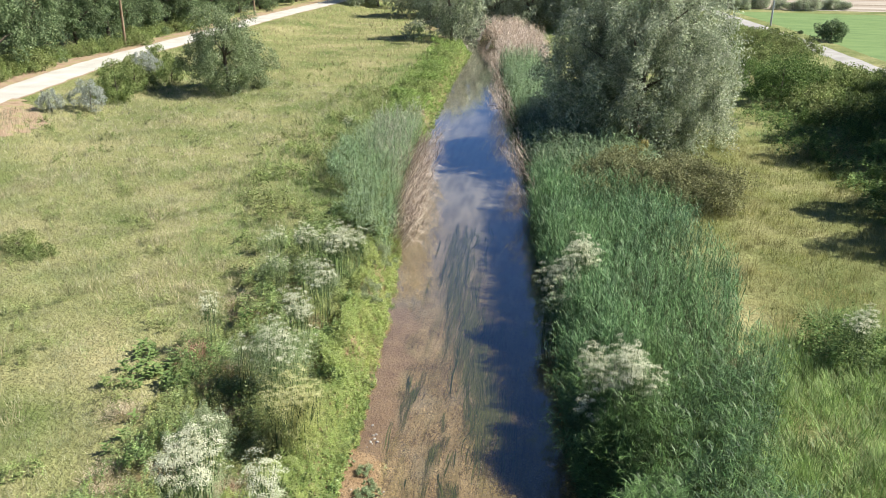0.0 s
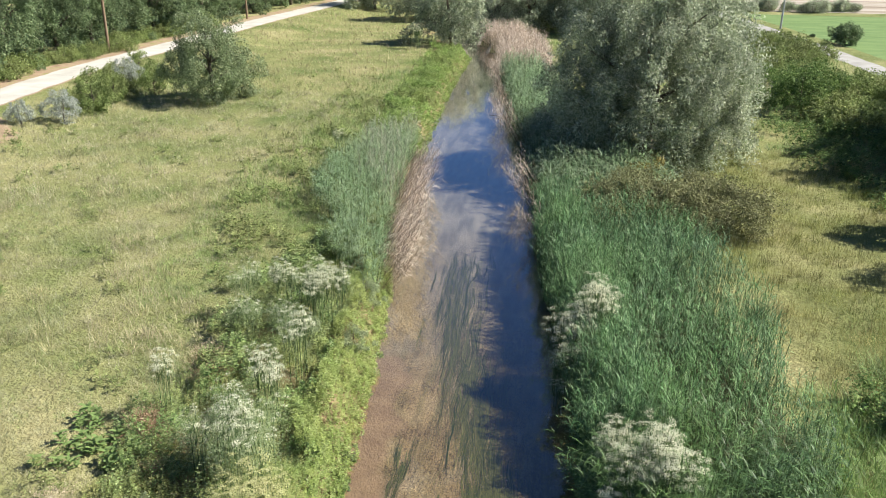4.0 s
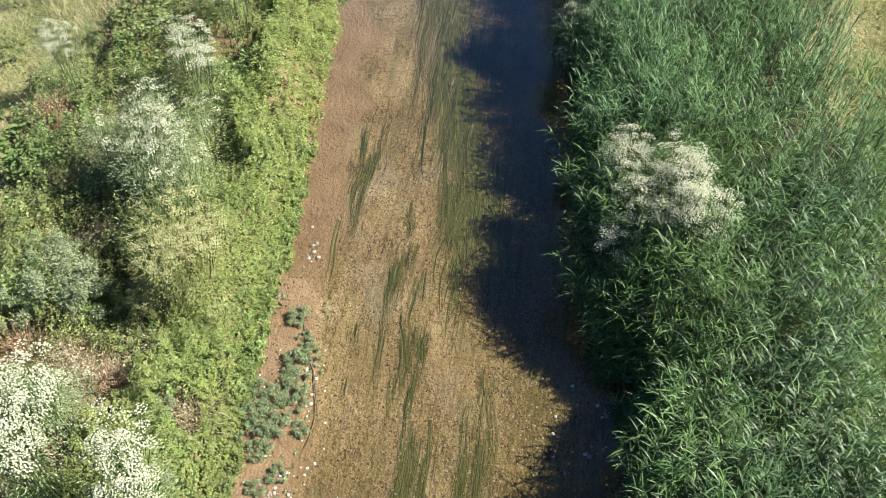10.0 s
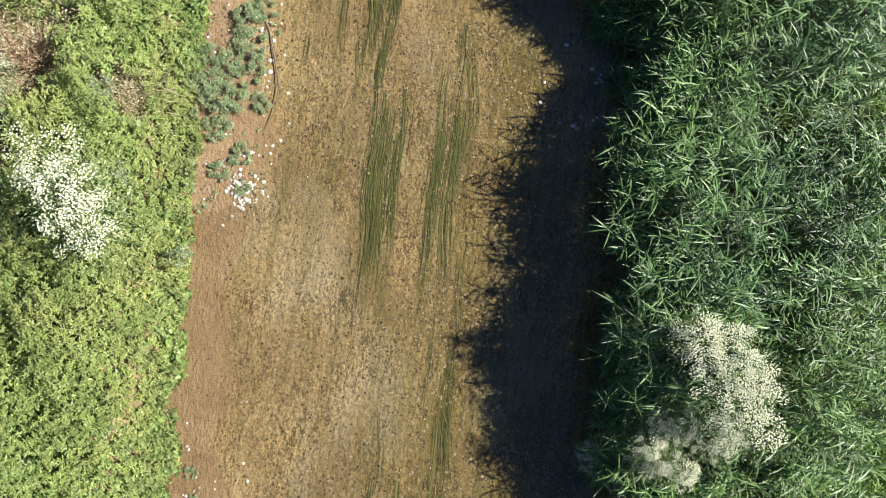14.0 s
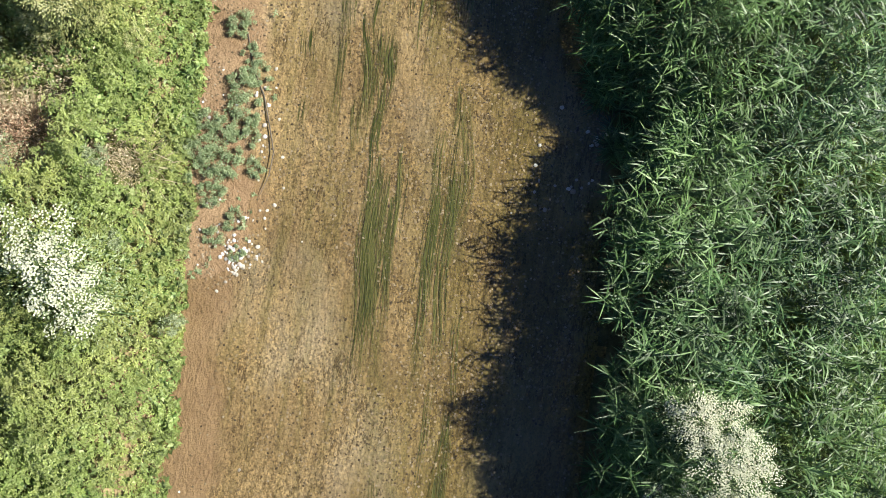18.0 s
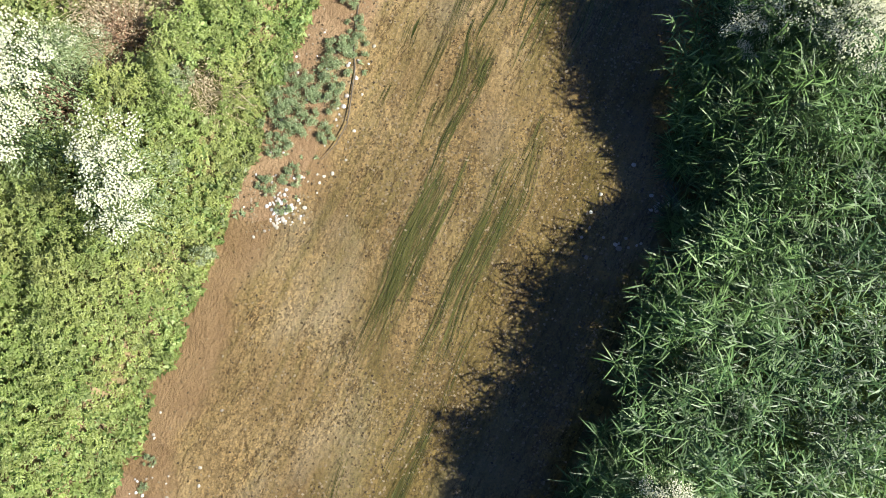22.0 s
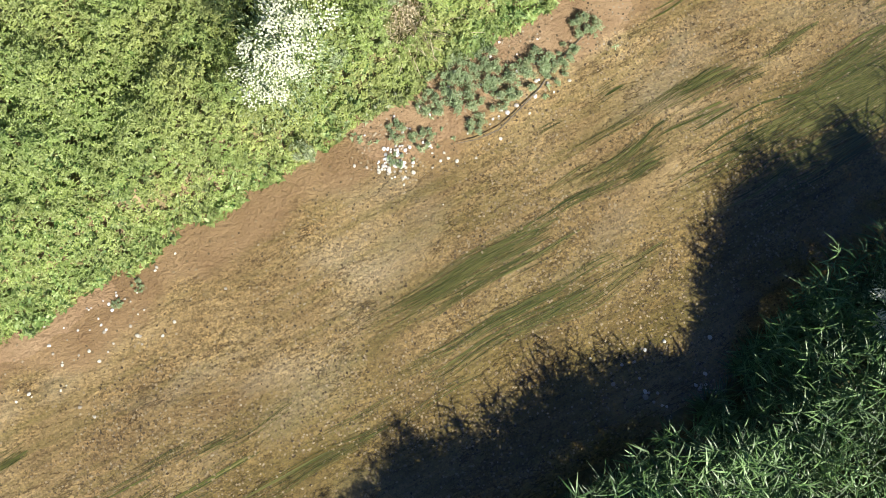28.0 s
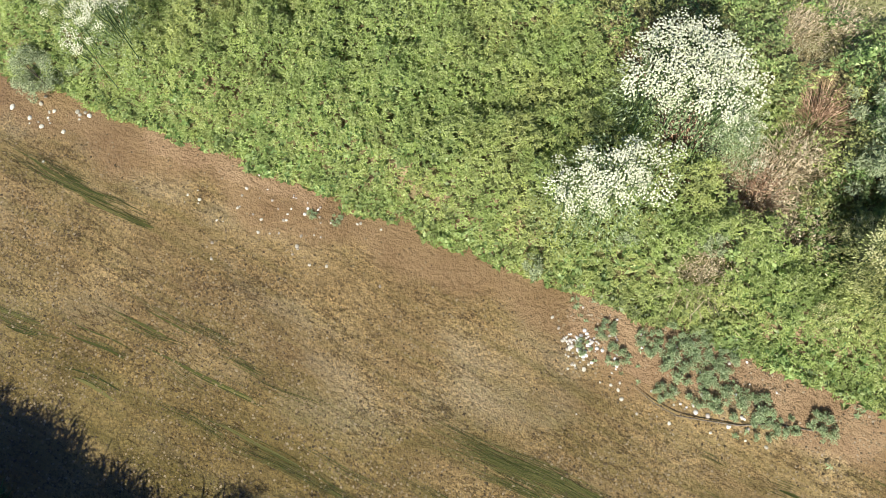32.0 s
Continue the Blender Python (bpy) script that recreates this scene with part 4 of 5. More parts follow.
stuff("herb_growth", leaf_carpet(-10.5, -3, -9, 10, 1500, on_herbs, herb_height, 0.065, 0.034, 0.16), M_HERB, "mixed dark green herbs between patches of bare soil", "undergrowth")
def between(x, y):
    d = left_edge(y) - x
    bare = np.min([np.hypot(x - bx, y - by) / br + 0.35 * lumps(x, y, 2.6, bx) for bx, by, br in BARE], 0)
    return (d > 0.8) & (d < np.interp(y, [-10, 0, 8, 16], [4.5, 4.4, 4.6, 3.8]) + 0.7 * lumps(x, y, 0.7, 4.1)) & (bare > 1) & (lumps(x, y, 1.6, 8.3) > -0.35)


stuff("mixed_herbs", leaf_carpet(-10, -3, -9, 17, 1250, between, lambda x, y: 0.42 + 0.22 * lumps(x, y, 1.2, 3.7), 0.050, 0.024, 0.16), M_MIXED, "mixed fresh green herbs round the hemlock", "undergrowth")
stuff("herb_growth", leaf_carpet(-10.5, -3, 10, 24, 600, on_herbs, herb_height, 0.10, 0.06, 0.18), M_HERB, "mixed dark green herbs between patches of bare soil", "undergrowth")


stuff("low_herbs", leaf_carpet(-10.5, -3, -9, 18, 420, lambda x, y: (left_edge(y) - x > bank_width(y) - 0.4) & (left_edge(y) - x < 5.2 + 0.8 * lumps(x, y, 0.6, 1.2)) & (lumps(x, y, 1.7, 6.1) > 0.05) & (np.min([np.hypot(x - bx, y - by) / br for bx, by, br in BARE], 0) > 0.9), lambda x, y: 0.16 + 0.06 * lumps(x, y, 2.0, 0.3), 0.06, 0.034, 0.08), M_BANK, "low fresh green seedlings between the taller herbs", "undergrowth")


def nettles(x, y):
    near = [np.hypot(x - bx, y - by) / br for bx, by, br in ((-5.55, 5.5, 0.5), (-6.2, 8.9, 0.6), (-6.4, 11.4, 0.5), (-6.6, 14.0, 0.6))]
    return np.min(near, 0) + 0.3 * lumps(x, y, 2.0, 3.9) < 1


stuff("nettles", leaf_carpet(-8, -5, 4, 15.5, 900, nettles, lambda x, y: 0.75 + 0.15 * lumps(x, y, 2.4, 0.9), 0.085, 0.045, 0.28), M_HERB, "dense dark green nettles beside the hemlock", "undergrowth")
stuff("green_herb", leaf_carpet(8.3, 13, 9.5, 14, 420, lambda x, y: np.hypot((x - 10.3) / 2.0, (y - 11.6) / 1.3) + 0.3 * lumps(x, y, 1.1, 2.0) < 1, lambda x, y: 0.8 + 0.2 * lumps(x, y, 1.3, 0.9), 0.11, 0.06, 0.3), M_BRAMBLE, "dense green herbs round the flowering hemlock in the grass", "undergrowth")


# ---- grass ----
def in_view(x, y):
    return np.abs(x) < 0.62 * (y + 14) + 4


def grass(x0, x1, y0, y1, tufts, per, length, width, keep, droop=0.35):
    xs, ys = spread(x0, x1, y0, y1, tufts)
    k = in_view(xs, ys) & keep(xs, ys) & (rng.random(len(xs)) < 0.75 + 0.5 * lumps(xs, ys, 0.9, 1.9))
    xs, ys = xs[k], ys[k]
    i = np.repeat(np.arange(len(xs)), per)
    n_ = len(i)
    o = rng.normal(0, length * 0.16, (n_, 2))
    px, py = xs[i] + o[:, 0], ys[i] + o[:, 1]
    P = np.stack([px, py, land(px, py) - 0.02], 1)
    wind = np.array([-0.12, 0.10])
    D = np.column_stack([o / length * 1.9 + rng.normal(0, 0.36, (n_, 2)) + wind, np.ones(n_)])
    L = length * rng.uniform(0.55, 1.25, n_) * (1 + 0.35 * lumps(px, py, 0.5, 3.1))
    return blades(P, D, L, width * rng.uniform(0.6, 1.3, n_), droop * rng.uniform(0.4, 1.6, n_), 2 if length > 0.4 and y1 < 30 else 1)


def left_meadow(x, y):
    d = left_edge(y) - x
    reach = np.interp(y, [-10, 0, 8, 16, 22, 36, 40, 75], [4.6, 3.6, 3.8, 3.0, 1.8, 1.8, 2.2, 2.6]) + 0.9 * lumps(x, y, 0.55, 2.0)
    return (d > reach) & (x > np.interp(y, ROAD_Y, ROAD_X) + 2.6)


MEADOW_LABEL = "sunlit yellow-green meadow grass"
stuff("meadow_grass", grass(-24, -5, -6, 24, 32, 13, 0.38, 0.010, left_meadow), M_MEADOW, MEADOW_LABEL, "grass")
stuff("meadow_grass", grass(-40, -5, 24, 50, 20, 8, 0.42, 0.020, left_meadow), M_MEADOW, MEADOW_LABEL, "grass")
stuff("meadow_grass", grass(-40, -5, 50, 125, 4, 5, 0.5, 0.06, left_meadow), M_DRYGRASS, "pale dry meadow grass beside the far stream", "grass")
stuff("tall_grass", grass(5.6, 17, -7, 15.5, 60, 8, 0.75, 0.015, lambda x, y: (x > np.interp(y, [-7, 4, 8, 12], [6.1, 6.2, 7.0, 7.4]) + 0.5 * lumps(x, y, 0.9, 2.7)) & (y < 12.8 + 2.2 * lumps(x, y, 0.6, 1.4))), M_GREENGRASS, "tall lush green grass behind the reeds", "grass")
stuff("dry_meadow", grass(6, 19, 9, 38, 34, 9, 0.52, 0.02, lambda x, y: (x > np.interp(y, [13, 22, 24, 30], [7.2, 6.8, 7.0, 5.5]) + 0.8 * lumps(x, y, 0.6, 3.0)) & (y > 12.0 + 2.2 * lumps(x, y, 0.6, 1.4))), M_RANK, "short yellowing grass between reeds and thicket", "grass")
stuff("rough_grass", grass(-4, 30, 38, 112, 5, 5, 0.55, 0.06, lambda x, y: (x - right_edge(y) > 3) & (x < np.interp(y, LANE_Y, LANE_X) - 1.5)), M_GREENGRASS, "rough green grass beside the lane", "grass")
stuff("verge_weeds", grass(-40, -24, 24, 110, 1.2, 6, 0.5, 0.05, lambda x, y: np.abs(x - np.interp(y, ROAD_Y, ROAD_X) - 4.5) < 1.8), M_DRYGRASS, "dry weeds along the gravel road", "grass")

def seeding(x, y):
    return left_meadow(x, y) & (lumps(x, y, 0.35, 6.3) + 0.4 * lumps(x, y, 1.3, 2.2) > 0.2)


stuff("seeding_grass", grass(-24, -6, -6, 26, 10, 9, 0.6, 0.011, seeding, 0.5), M_DRYGRASS, "pale seeding grass standing above the meadow", "grass")
stuff("seeding_grass", grass(-36, -6, 26, 60, 7, 7, 0.7, 0.022, seeding, 0.5), M_DRYGRASS, "pale seeding grass standing above the meadow", "grass")


def fresh(x, y):
    return left_meadow(x, y) & (lumps(x, y, 0.42, 9.4) + 0.5 * lumps(x, y, 1.6, 4.2) > 0.55)


stuff("fresh_grass", grass(-24, -6, -6, 26, 16, 10, 0.34, 0.012, fresh), M_GREENGRASS, "fresher green grass patches in the meadow", "grass")
stuff("fresh_grass", grass(-36, -6, 26, 60, 8, 7, 0.4, 0.024, fresh), M_GREENGRASS, "fresher green grass patches in the meadow", "grass")

stuff("reed_undergrowth", grass(3.2, 8.2, -9, 9, 60, 8, 0.75, 0.017, lambda x, y: (x > right_edge(y) + 1.5) & (x < 7.4 + 0.4 * lumps(x, y, 0.8, 1.0))), M_GREENGRASS, "fresh green grass growing up between the reeds", "grass")
# dry tufts and straw among the herbs
stuff("dry_tufts", grass(-10, -4, -8, 18, 9, 10, 0.35, 0.012, lambda x, y: (left_edge(y) - x > bank_width(y) + 0.3)), M_DRYGRASS, "straw-coloured tufts among the herbs", "grass")

def lush(x, y):
    d = left_edge(y) - x
    n_ = lumps(x, y, 0.45, 7.0) + 0.3 * lumps(x, y, 1.7, 1.0)
    return (d > np.interp(y, [0, 14, 17], [2.6, 2.4, 1.2])) & (d < np.interp(y, [0, 14, 20, 30, 40, 70], [6, 7.5, 8.5, 8, 6, 6])) & (n_ > np.interp(y, [0, 13, 17, 40], [0.28, 0.2, -0.6, -0.3]) + 0.12 * (d - 4))


stuff("lush_grass", grass(-16, -5, -6, 24, 50, 9, 0.36, 0.014, lush), M_GREENGRASS, "patches of taller fresh green grass", "grass")
stuff("lush_grass", grass(-18, -5, 24, 60, 18, 7, 0.6, 0.03, lush), M_GREENGRASS, "patches of taller fresh green grass", "grass")


def meadow_weeds(x, y):
    return left_meadow(x, y) & in_view(x, y) & (lumps(x, y, 0.8, 4.7) + 0.5 * lumps(x, y, 2.3, 1.7) > 0.62)


stuff("meadow_weeds", leaf_carpet(-22, -6, -5, 26, 420, meadow_weeds, lambda x, y: 0.24 + 0 * x, 0.085, 0.03, 0.12), M_BRAMBLE_LIT, "scattered green leafy weeds in the meadow", "undergrowth")
stuff("meadow_weeds", leaf_carpet(-34, -7, 26, 60, 120, meadow_weeds, lambda x, y: 0.30 + 0 * x, 0.14, 0.05, 0.15), M_BRAMBLE_LIT, "scattered green leafy weeds in the meadow", "undergrowth")

def clumps(x, y):
    d = left_edge(y) - x
    return (d > np.interp(y, [14, 20, 28, 36, 44], [3.5, 2.6, 4.2, 3.0, 1.5])) & (d < np.interp(y, [14, 30, 50], [5.5, 8.5, 7.0])) & (lumps(x, y, 0.8, 2.4) + 0.5 * lumps(x, y, 2.1, 5.2) > 0.25)


stuff("green_clumps", leaf_carpet(-18, -7, 14, 50, 330, clumps, lambda x, y: 0.45 + 0.15 * lumps(x, y, 1.5, 0.4), 0.12, 0.06, 0.2), M_BRAMBLE_LIT, "leafy green clumps between the meadow and the reeds", "undergrowth")

stuff("bramble_floor", leaf_carpet(12.5, 24, 22, 48, 150, lambda x, y: (x > 14.3 + 0.9 * lumps(x, y, 0.7, 3.3) - 1.2 * (y > 34)) & (lumps(x, y, 1.2, 0.7) > -0.5), lambda x, y: 0.55 + 0.35 * lumps(x, y, 0.9, 1.1), 0.13, 0.08, 0.2), M_BRAMBLE, "low brambles in the shade of the trees", "undergrowth")

# ---- more reeds ----
xs, ys = spread(-13, -4, 17, 38, 26)
d = left_edge(ys) - xs
k = (d > 0.3) & (d < np.interp(ys, [17, 20, 27, 34, 38], [0.8, 2.2, 4.0, 3.2, 1.5]) + 0.5 * lumps(xs, ys, 0.7, 1.0))
reed_stand("reed_patch", xs[k], ys[k], 1.45, 0.45, 0.022, 10, M_REED_TEAL, M_REED_STEM, "blue-green reed patch on the sunny bank")
xs, ys = spread(-12, -4, 25, 39, 14)
d = left_edge(ys) - xs
k = (d > 0.5) & (d < np.interp(ys, [25, 28, 34, 39], [0.6, 2.2, 3.4, 1.2]) + 0.5 * lumps(xs, ys, 0.9, 4.0))
reed_stand("pale_reeds", xs[k], ys[k], 1.7, 0.4, 0.022, 8, M_PALE_TOP, M_PALE_TOP, "pale grey last-year reeds above the green ones", (0.1, 0), 0.5)
xs, ys = spread(-8, -3, 18.5, 33, 34)
d = left_edge(ys) - xs
k = (d > -0.1) & (d < 0.8)
reed_stand("dry_reed_fringe", xs[k], ys[k], 1.75, 0.6, 0.024, 8, M_DRY_REED, M_DRY_REED, "straw-coloured dead reeds leaning over the water", (0.68, -0.25), 0.4)
xs, ys = spread(-6, 9, 26, 62, 22)
d = xs - right_edge(ys)
k = (d > 0.25) & (d < np.interp(ys, [26, 32, 36, 45, 62], [6.0, 5.6, 3.6, 3.6, 3.4]) + 0.5 * lumps(xs, ys, 0.7, 2.0)) & ~((xs > 2.6) & (ys > 33) & (ys < 42))
n_ = k & (ys < 41)
reed_stand("reed_fringe", xs[n_], ys[n_], 1.8, 0.55, 0.045, 6, M_REED_PALE, M_REED_STEM, "green reeds fringing the shaded water")
n_ = k & (ys >= 41)
reed_stand("reed_fringe", xs[n_], ys[n_], 1.8, 0.55, 0.045, 6, M_REED_TEAL, M_REED_STEM, "fresh green reeds beyond the willow")
xs, ys = spread(-6, 4, 22, 60, 22)
d = xs - right_edge(ys)
k = (d > 0.0) & (d < 0.7) & (lumps(ys, ys, 0.4, 4.0) > 0.25)
reed_stand("dry_reed_fringe", xs[k], ys[k], 1.8, 0.6, 0.02, 9, M_DRY_REED, M_DRY_REED, "brown dead reeds hanging over the dark water", (-0.55, -0.15), 0.5)
xs, ys = spread(-11, 3, 60, 88, 18)
d = xs - right_edge(ys)
k = (d > 0.1) & (d < 4.6)
reed_stand("dry_reed_bed", xs[k], ys[k], 1.8, 0.55, 0.035, 7, M_DRY_REED, M_DRY_REED, "pinkish-straw dead reeds at the bend", (0.0, 0.0), 0.6)


# ---- hemlock ----
def umbel_mesh(name, r, rays, mat):
    """A flat head of many small round tufts on a stalk."""
    k = np.arange(rays)
    a = k * 2.4
    q = r * np.sqrt((k + 0.5) / rays)
    c = np.stack([np.cos(a) * q, np.sin(a) * q, 0.3 * r * (1 - (q / r) ** 2)], 1) + rng.normal(0, r * 0.16, (rays, 3))
    P = np.repeat(c, 3, 0)
    b = rng.uniform(0, 2 * np.pi, rays * 3)
    D = np.stack([np.cos(b), np.sin(b), rng.normal(0, 0.2, rays * 3)], 1)
    N = np.stack([rng.normal(0, 0.4, rays * 3), rng.normal(0, 0.4, rays * 3), np.ones(rays * 3)], 1)
    me = mesh_from(name, *join(leaves(P - D * 0.010, D, N, 0.021, 0.014), sticks(np.array([[0, 0, -0.55]]), np.array([[0, 0, 0.0]]), 0.006, 0.003)), [mat, M_REED_STEM])
    me.polygons.foreach_set("material_index", np.array([0] * (rays * 3) + [1, 1, 1], np.int32))
    return me


UMBELS = [umbel_mesh("flower_head", r, f, M_FLOWER) for r, f in ((0.070, 30), (0.085, 38), (0.055, 19))]
YELLOW_UMBELS = [umbel_mesh("flower_head", r, f, M_YELLOW) for r, f in ((0.055, 16), (0.065, 20))]


def umbellifer(name, height, heads, reach, umbels, leaf_mat, label, leafage=200):
    """One branching plant with flat flower heads."""
    root = new(name)
    tagged(root, label, "wildflower")
    a = rng.uniform(0, 2 * np.pi, heads)
    q = reach * np.sqrt(rng.random(heads))
    z = height * rng.uniform(0.80, 1.0, heads) - 0.5 * q
    tips = np.stack([np.cos(a) * q, np.sin(a) * q, z], 1)
    part("stem", sticks(np.array([[0, 0, -0.05]]), np.array([[0, 0, height * 0.8]]), 0.014, 0.005), M_REED_STEM, root, "ridged green stem")
    n_ = leafage
    lz = height * rng.uniform(0.1, 0.82, n_)
    la = rng.uniform(0, 2 * np.pi, n_)
    lr = 0.38 * rng.random(n_) ** 0.6
    lz = np.where(rng.random(n_) < 0.5, height * rng.uniform(0.62, 0.9, n_) - 0.45 * lr, lz)
    P = np.stack([np.cos(la) * lr, np.sin(la) * lr, lz], 1)
    D = np.stack([np.cos(la), np.sin(la), rng.normal(0, 0.4, n_)], 1)
    N = np.stack([rng.normal(0, 0.4, n_), rng.normal(0, 0.4, n_), np.ones(n_)], 1)
    part("foliage", leaves(P, D, N, 0.038 * rng.uniform(0.5, 1.3, n_), 0.014), leaf_mat, root, "feathery green leaves")
    for k in range(heads):
        h_ = part("flower_head", umbels[k % len(umbels)], None, root, "flat cluster of tiny pale flowers")
        h_.location = tips[k]
        h_.rotation_euler = (0, 0.55 * math.atan2(q[k], 0.55), a[k])
    return root


HEM = [umbellifer("hemlock", 2.1, 15, 0.32, UMBELS, M_HEMLOCK, "tall flowering hemlock with flat white flower heads", 330) for _ in range(3)]
HEM2 = [umbellifer("pale_hemlock", 2.0, 8, 0.34, UMBELS[2:], M_HEMLOCK, "leafy pale green hemlock with small cream flower heads", 900) for _ in range(2)]
for p_ in HEM + HEM2:
    tagged(p_, group="flowering hemlock")
# middle of each clump, its half width, and the height of its plants against 2.1 m
LEFT_CLUMPS = [(-5.8, 14.4, 0.75, 1.0), (-7.1, 14.9, 0.4, 0.9), (-8.3, 14.6, 0.35, 0.9), (-5.5, 11.4, 0.42, 0.95), (-5.5, 9.1, 0.45, 1.0), (-5.35, 7.1, 0.6, 1.14),
          (-5.15, 6.4, 0.5, 1.14), (-8.0, 9.0, 0.28, 0.85), (-5.05, 1.48, 0.55, 1.26), (-6.1, 6.75, 0.3, 0.95), (-5.3, 2.3, 0.36, 0.75), (-3.68, 1.28, 0.28, 1.28), (-3.36, 0.86, 0.14, 1.08), (-2.9, -6.0, 0.42, 0.95),
          (-10.6, 33.4, 0.34, 0.7), (-14.1, 74, 0.5, 1.15), (-7.6, 12.6, 0.4, 0.8), (-6.4, 12.6, 0.3, 0.85)]
RIGHT_CLUMPS = [(2.15, 13.7, 0.46, 1.18), (1.75, 13.2, 0.44, 1.22), (1.4, 12.9, 0.36, 1.22), (1.3, 12.45, 0.3, 0.92), (1.72, 12.25, 0.28, 0.95), (1.15, 11.85, 0.16, 0.6), (2.5, 7.95, 0.38, 1.1), (3.05, 7.15, 0.40, 1.12), (3.55, 6.4, 0.34, 1.05), (3.2, 6.45, 0.25, 1.1), (2.72, 6.75, 0.25, 1.1), (2.42, 6.45, 0.24, 1.08),
          (9.7, 11.3, 0.5, 0.8), (3.6, 0.45, 0.26, 0.92), (3.98, 0.25, 0.34, 0.95), (4.3, -0.15, 0.28, 0.95), (3.85, -0.78, 0.40, 0.64), (3.36, -0.75, 0.26, 0.62), (4.3, -0.58, 0.24, 0.66), (2.92, -1.14, 0.09, 0.42)]
PALE = ((-6.1, 6.75), (-5.35, 7.1), (-5.15, 6.4), (-7.6, 12.6), (-6.4, 12.6), (-8.3, 14.6), (-5.3, 2.3))
made_hem = {2: 0, 3: 0}
for x, y, r, s in LEFT_CLUMPS + RIGHT_CLUMPS:
    for k in range(max(2, int(34 * r * r + 2))):
        a, q = rng.uniform(0, 6.28), r * math.sqrt(rng.random())
        X, Y, sc, turn = x + q * math.cos(a), y + q * math.sin(a), s * rng.uniform(0.9, 1.08), rng.uniform(0, 360)
        kinds = HEM2 if (x, y) in PALE else HEM
        first = made_hem[len(kinds)]
        place(kinds[first], X, Y, turn, sc) if first < len(kinds) else again(kinds[first % len(kinds)], X, Y, turn, sc)
        made_hem[len(kinds)] += 1

yel = umbellifer("yellow_umbellifer", 1.75, 16, 0.34, YELLOW_UMBELS, M_MIXED, "yellowing umbellifer with yellow-green flower heads", 900)
tagged(yel, group="yellow umbellifers")
place(yel, -4.4, 5.0, 0, 1.12)
for k in range(15):
    again(yel, -4.42 + rng.normal(0, 0.28), 5.0 + rng.normal(0, 0.30), rng.uniform(0, 360), rng.uniform(0.98, 1.22))

for x, y in ((-4.3, 4.4), (-3.75, 4.25), (-4.85, 4.15)):
    again(yel, x, y, x * 90, 0.62)

sage = tree("grey_herb", 1.3, 0.75, 0.0, 55, 110, 0.062, 0.019, M_SAGE, "bushy grey-green herb among the hemlock", "shrub", 4, 0.02)
tagged(sage, group="grey herbs")
place(sage, -6.1, 4.3)
for x, y, s in ((-6.7, 4.9, 0.75), (-6.75, 4.1, 0.75), (-6.0, 13.3, 0.8), (-7.0, 16.2, 0.8), (-5.0, 16.5, 0.8), (-4.6, 13.4, 0.7), (-6.6, -1.0, 0.7), (-2.15, -7.2, 0.65)):
    again(sage, x, y, x * 50, s)


# ---- withered plants among the herbs ----
def withered(name, h_, r, per, mat, label):
    root = new(name)
    tagged(root, label, "dead plant")
    o = rng.normal(0, r * 0.5, (per, 2))
    P = np.column_stack([o, np.zeros(per)])
    D = np.column_stack([o / r * 0.9 + rng.normal(0, 0.3, (per, 2)), np.ones(per)])
    q = rng.normal(0, r * 0.55, (per, 3)) * np.array([1, 1, 0.4]) + np.array([0, 0, h_ * 0.62])
    curled = leaves(q, unit(rng.normal(size=(per, 3))), unit(rng.normal(size=(per, 3)) + np.array([0, 0, 1])), 0.05, 0.02)
    part("foliage", join(blades(P, D, h_ * rng.uniform(0.4, 1.1, per), 0.010, rng.uniform(0.1, 0.6, per), 2), curled), mat, root)
    return root


rusty = withered("withered_dock", 0.75, 0.26, 260, M_RUST, "withered rust-brown dock among green herbs")
tagged(rusty, group="withered docks")
RUSTY = ((-5.41, 1.77), (-5.11, 2.89), (-4.5, 2.9), (-5.33, 1.47), (-5.7, 1.05), (-5.45, 1.65), (-6.5, 3.25), (-8.2, 8.1), (-7.7, 10.6), (-6.6, 11.2), (-7.2, 6.6), (-6.3, 9.9))
place(rusty, *RUSTY[0])
for k, (x, y) in enumerate(RUSTY[1:]):
    again(rusty, x, y, k * 71, rng.uniform(0.8, 1.25))
straw = withered("dead_grass_tuft", 0.4, 0.42, 420, M_STRAW, "flattened tuft of dead straw-coloured grass")
tagged(straw, group="dead grass tufts")
STRAW = ((-5.35, 2.9), (-5.05, 3.1), (-5.75, 3.2), (-4.75, 3.75), (-4.3, 2.85), (-3.78, 2.72), (-8.05, 3.0), (-7.8, 2.5), (-5.9, 3.35), (-8.4, 12.0), (-6.9, 8.0), (-6.2, 5.5), (-7.0, 11.9), (-8.9, 5.4))
place(straw, *STRAW[0])
for k, (x, y) in enumerate(STRAW[1:]):
    again(straw, x, y, k * 71, rng.uniform(0.7, 1.1))


tuft = tree("grey_tuft", 0.62, 0.2, 0.25, 16, 40, 0.05, 0.011, M_SAGE, "small silvery grey herb among the green bank herbs", "plant", 3, 0.008)
tagged(tuft, group="grey tufts")
TUFTS = ((-3.7, 0.57), (-3.72, 1.67), (-2.85, 0.66), (-4.09, 2.54), (-4.04, 2.7))
place(tuft, *TUFTS[0])
for k, (x, y) in enumerate(TUFTS[1:]):
    again(tuft, x, y, k * 71, 1.0)


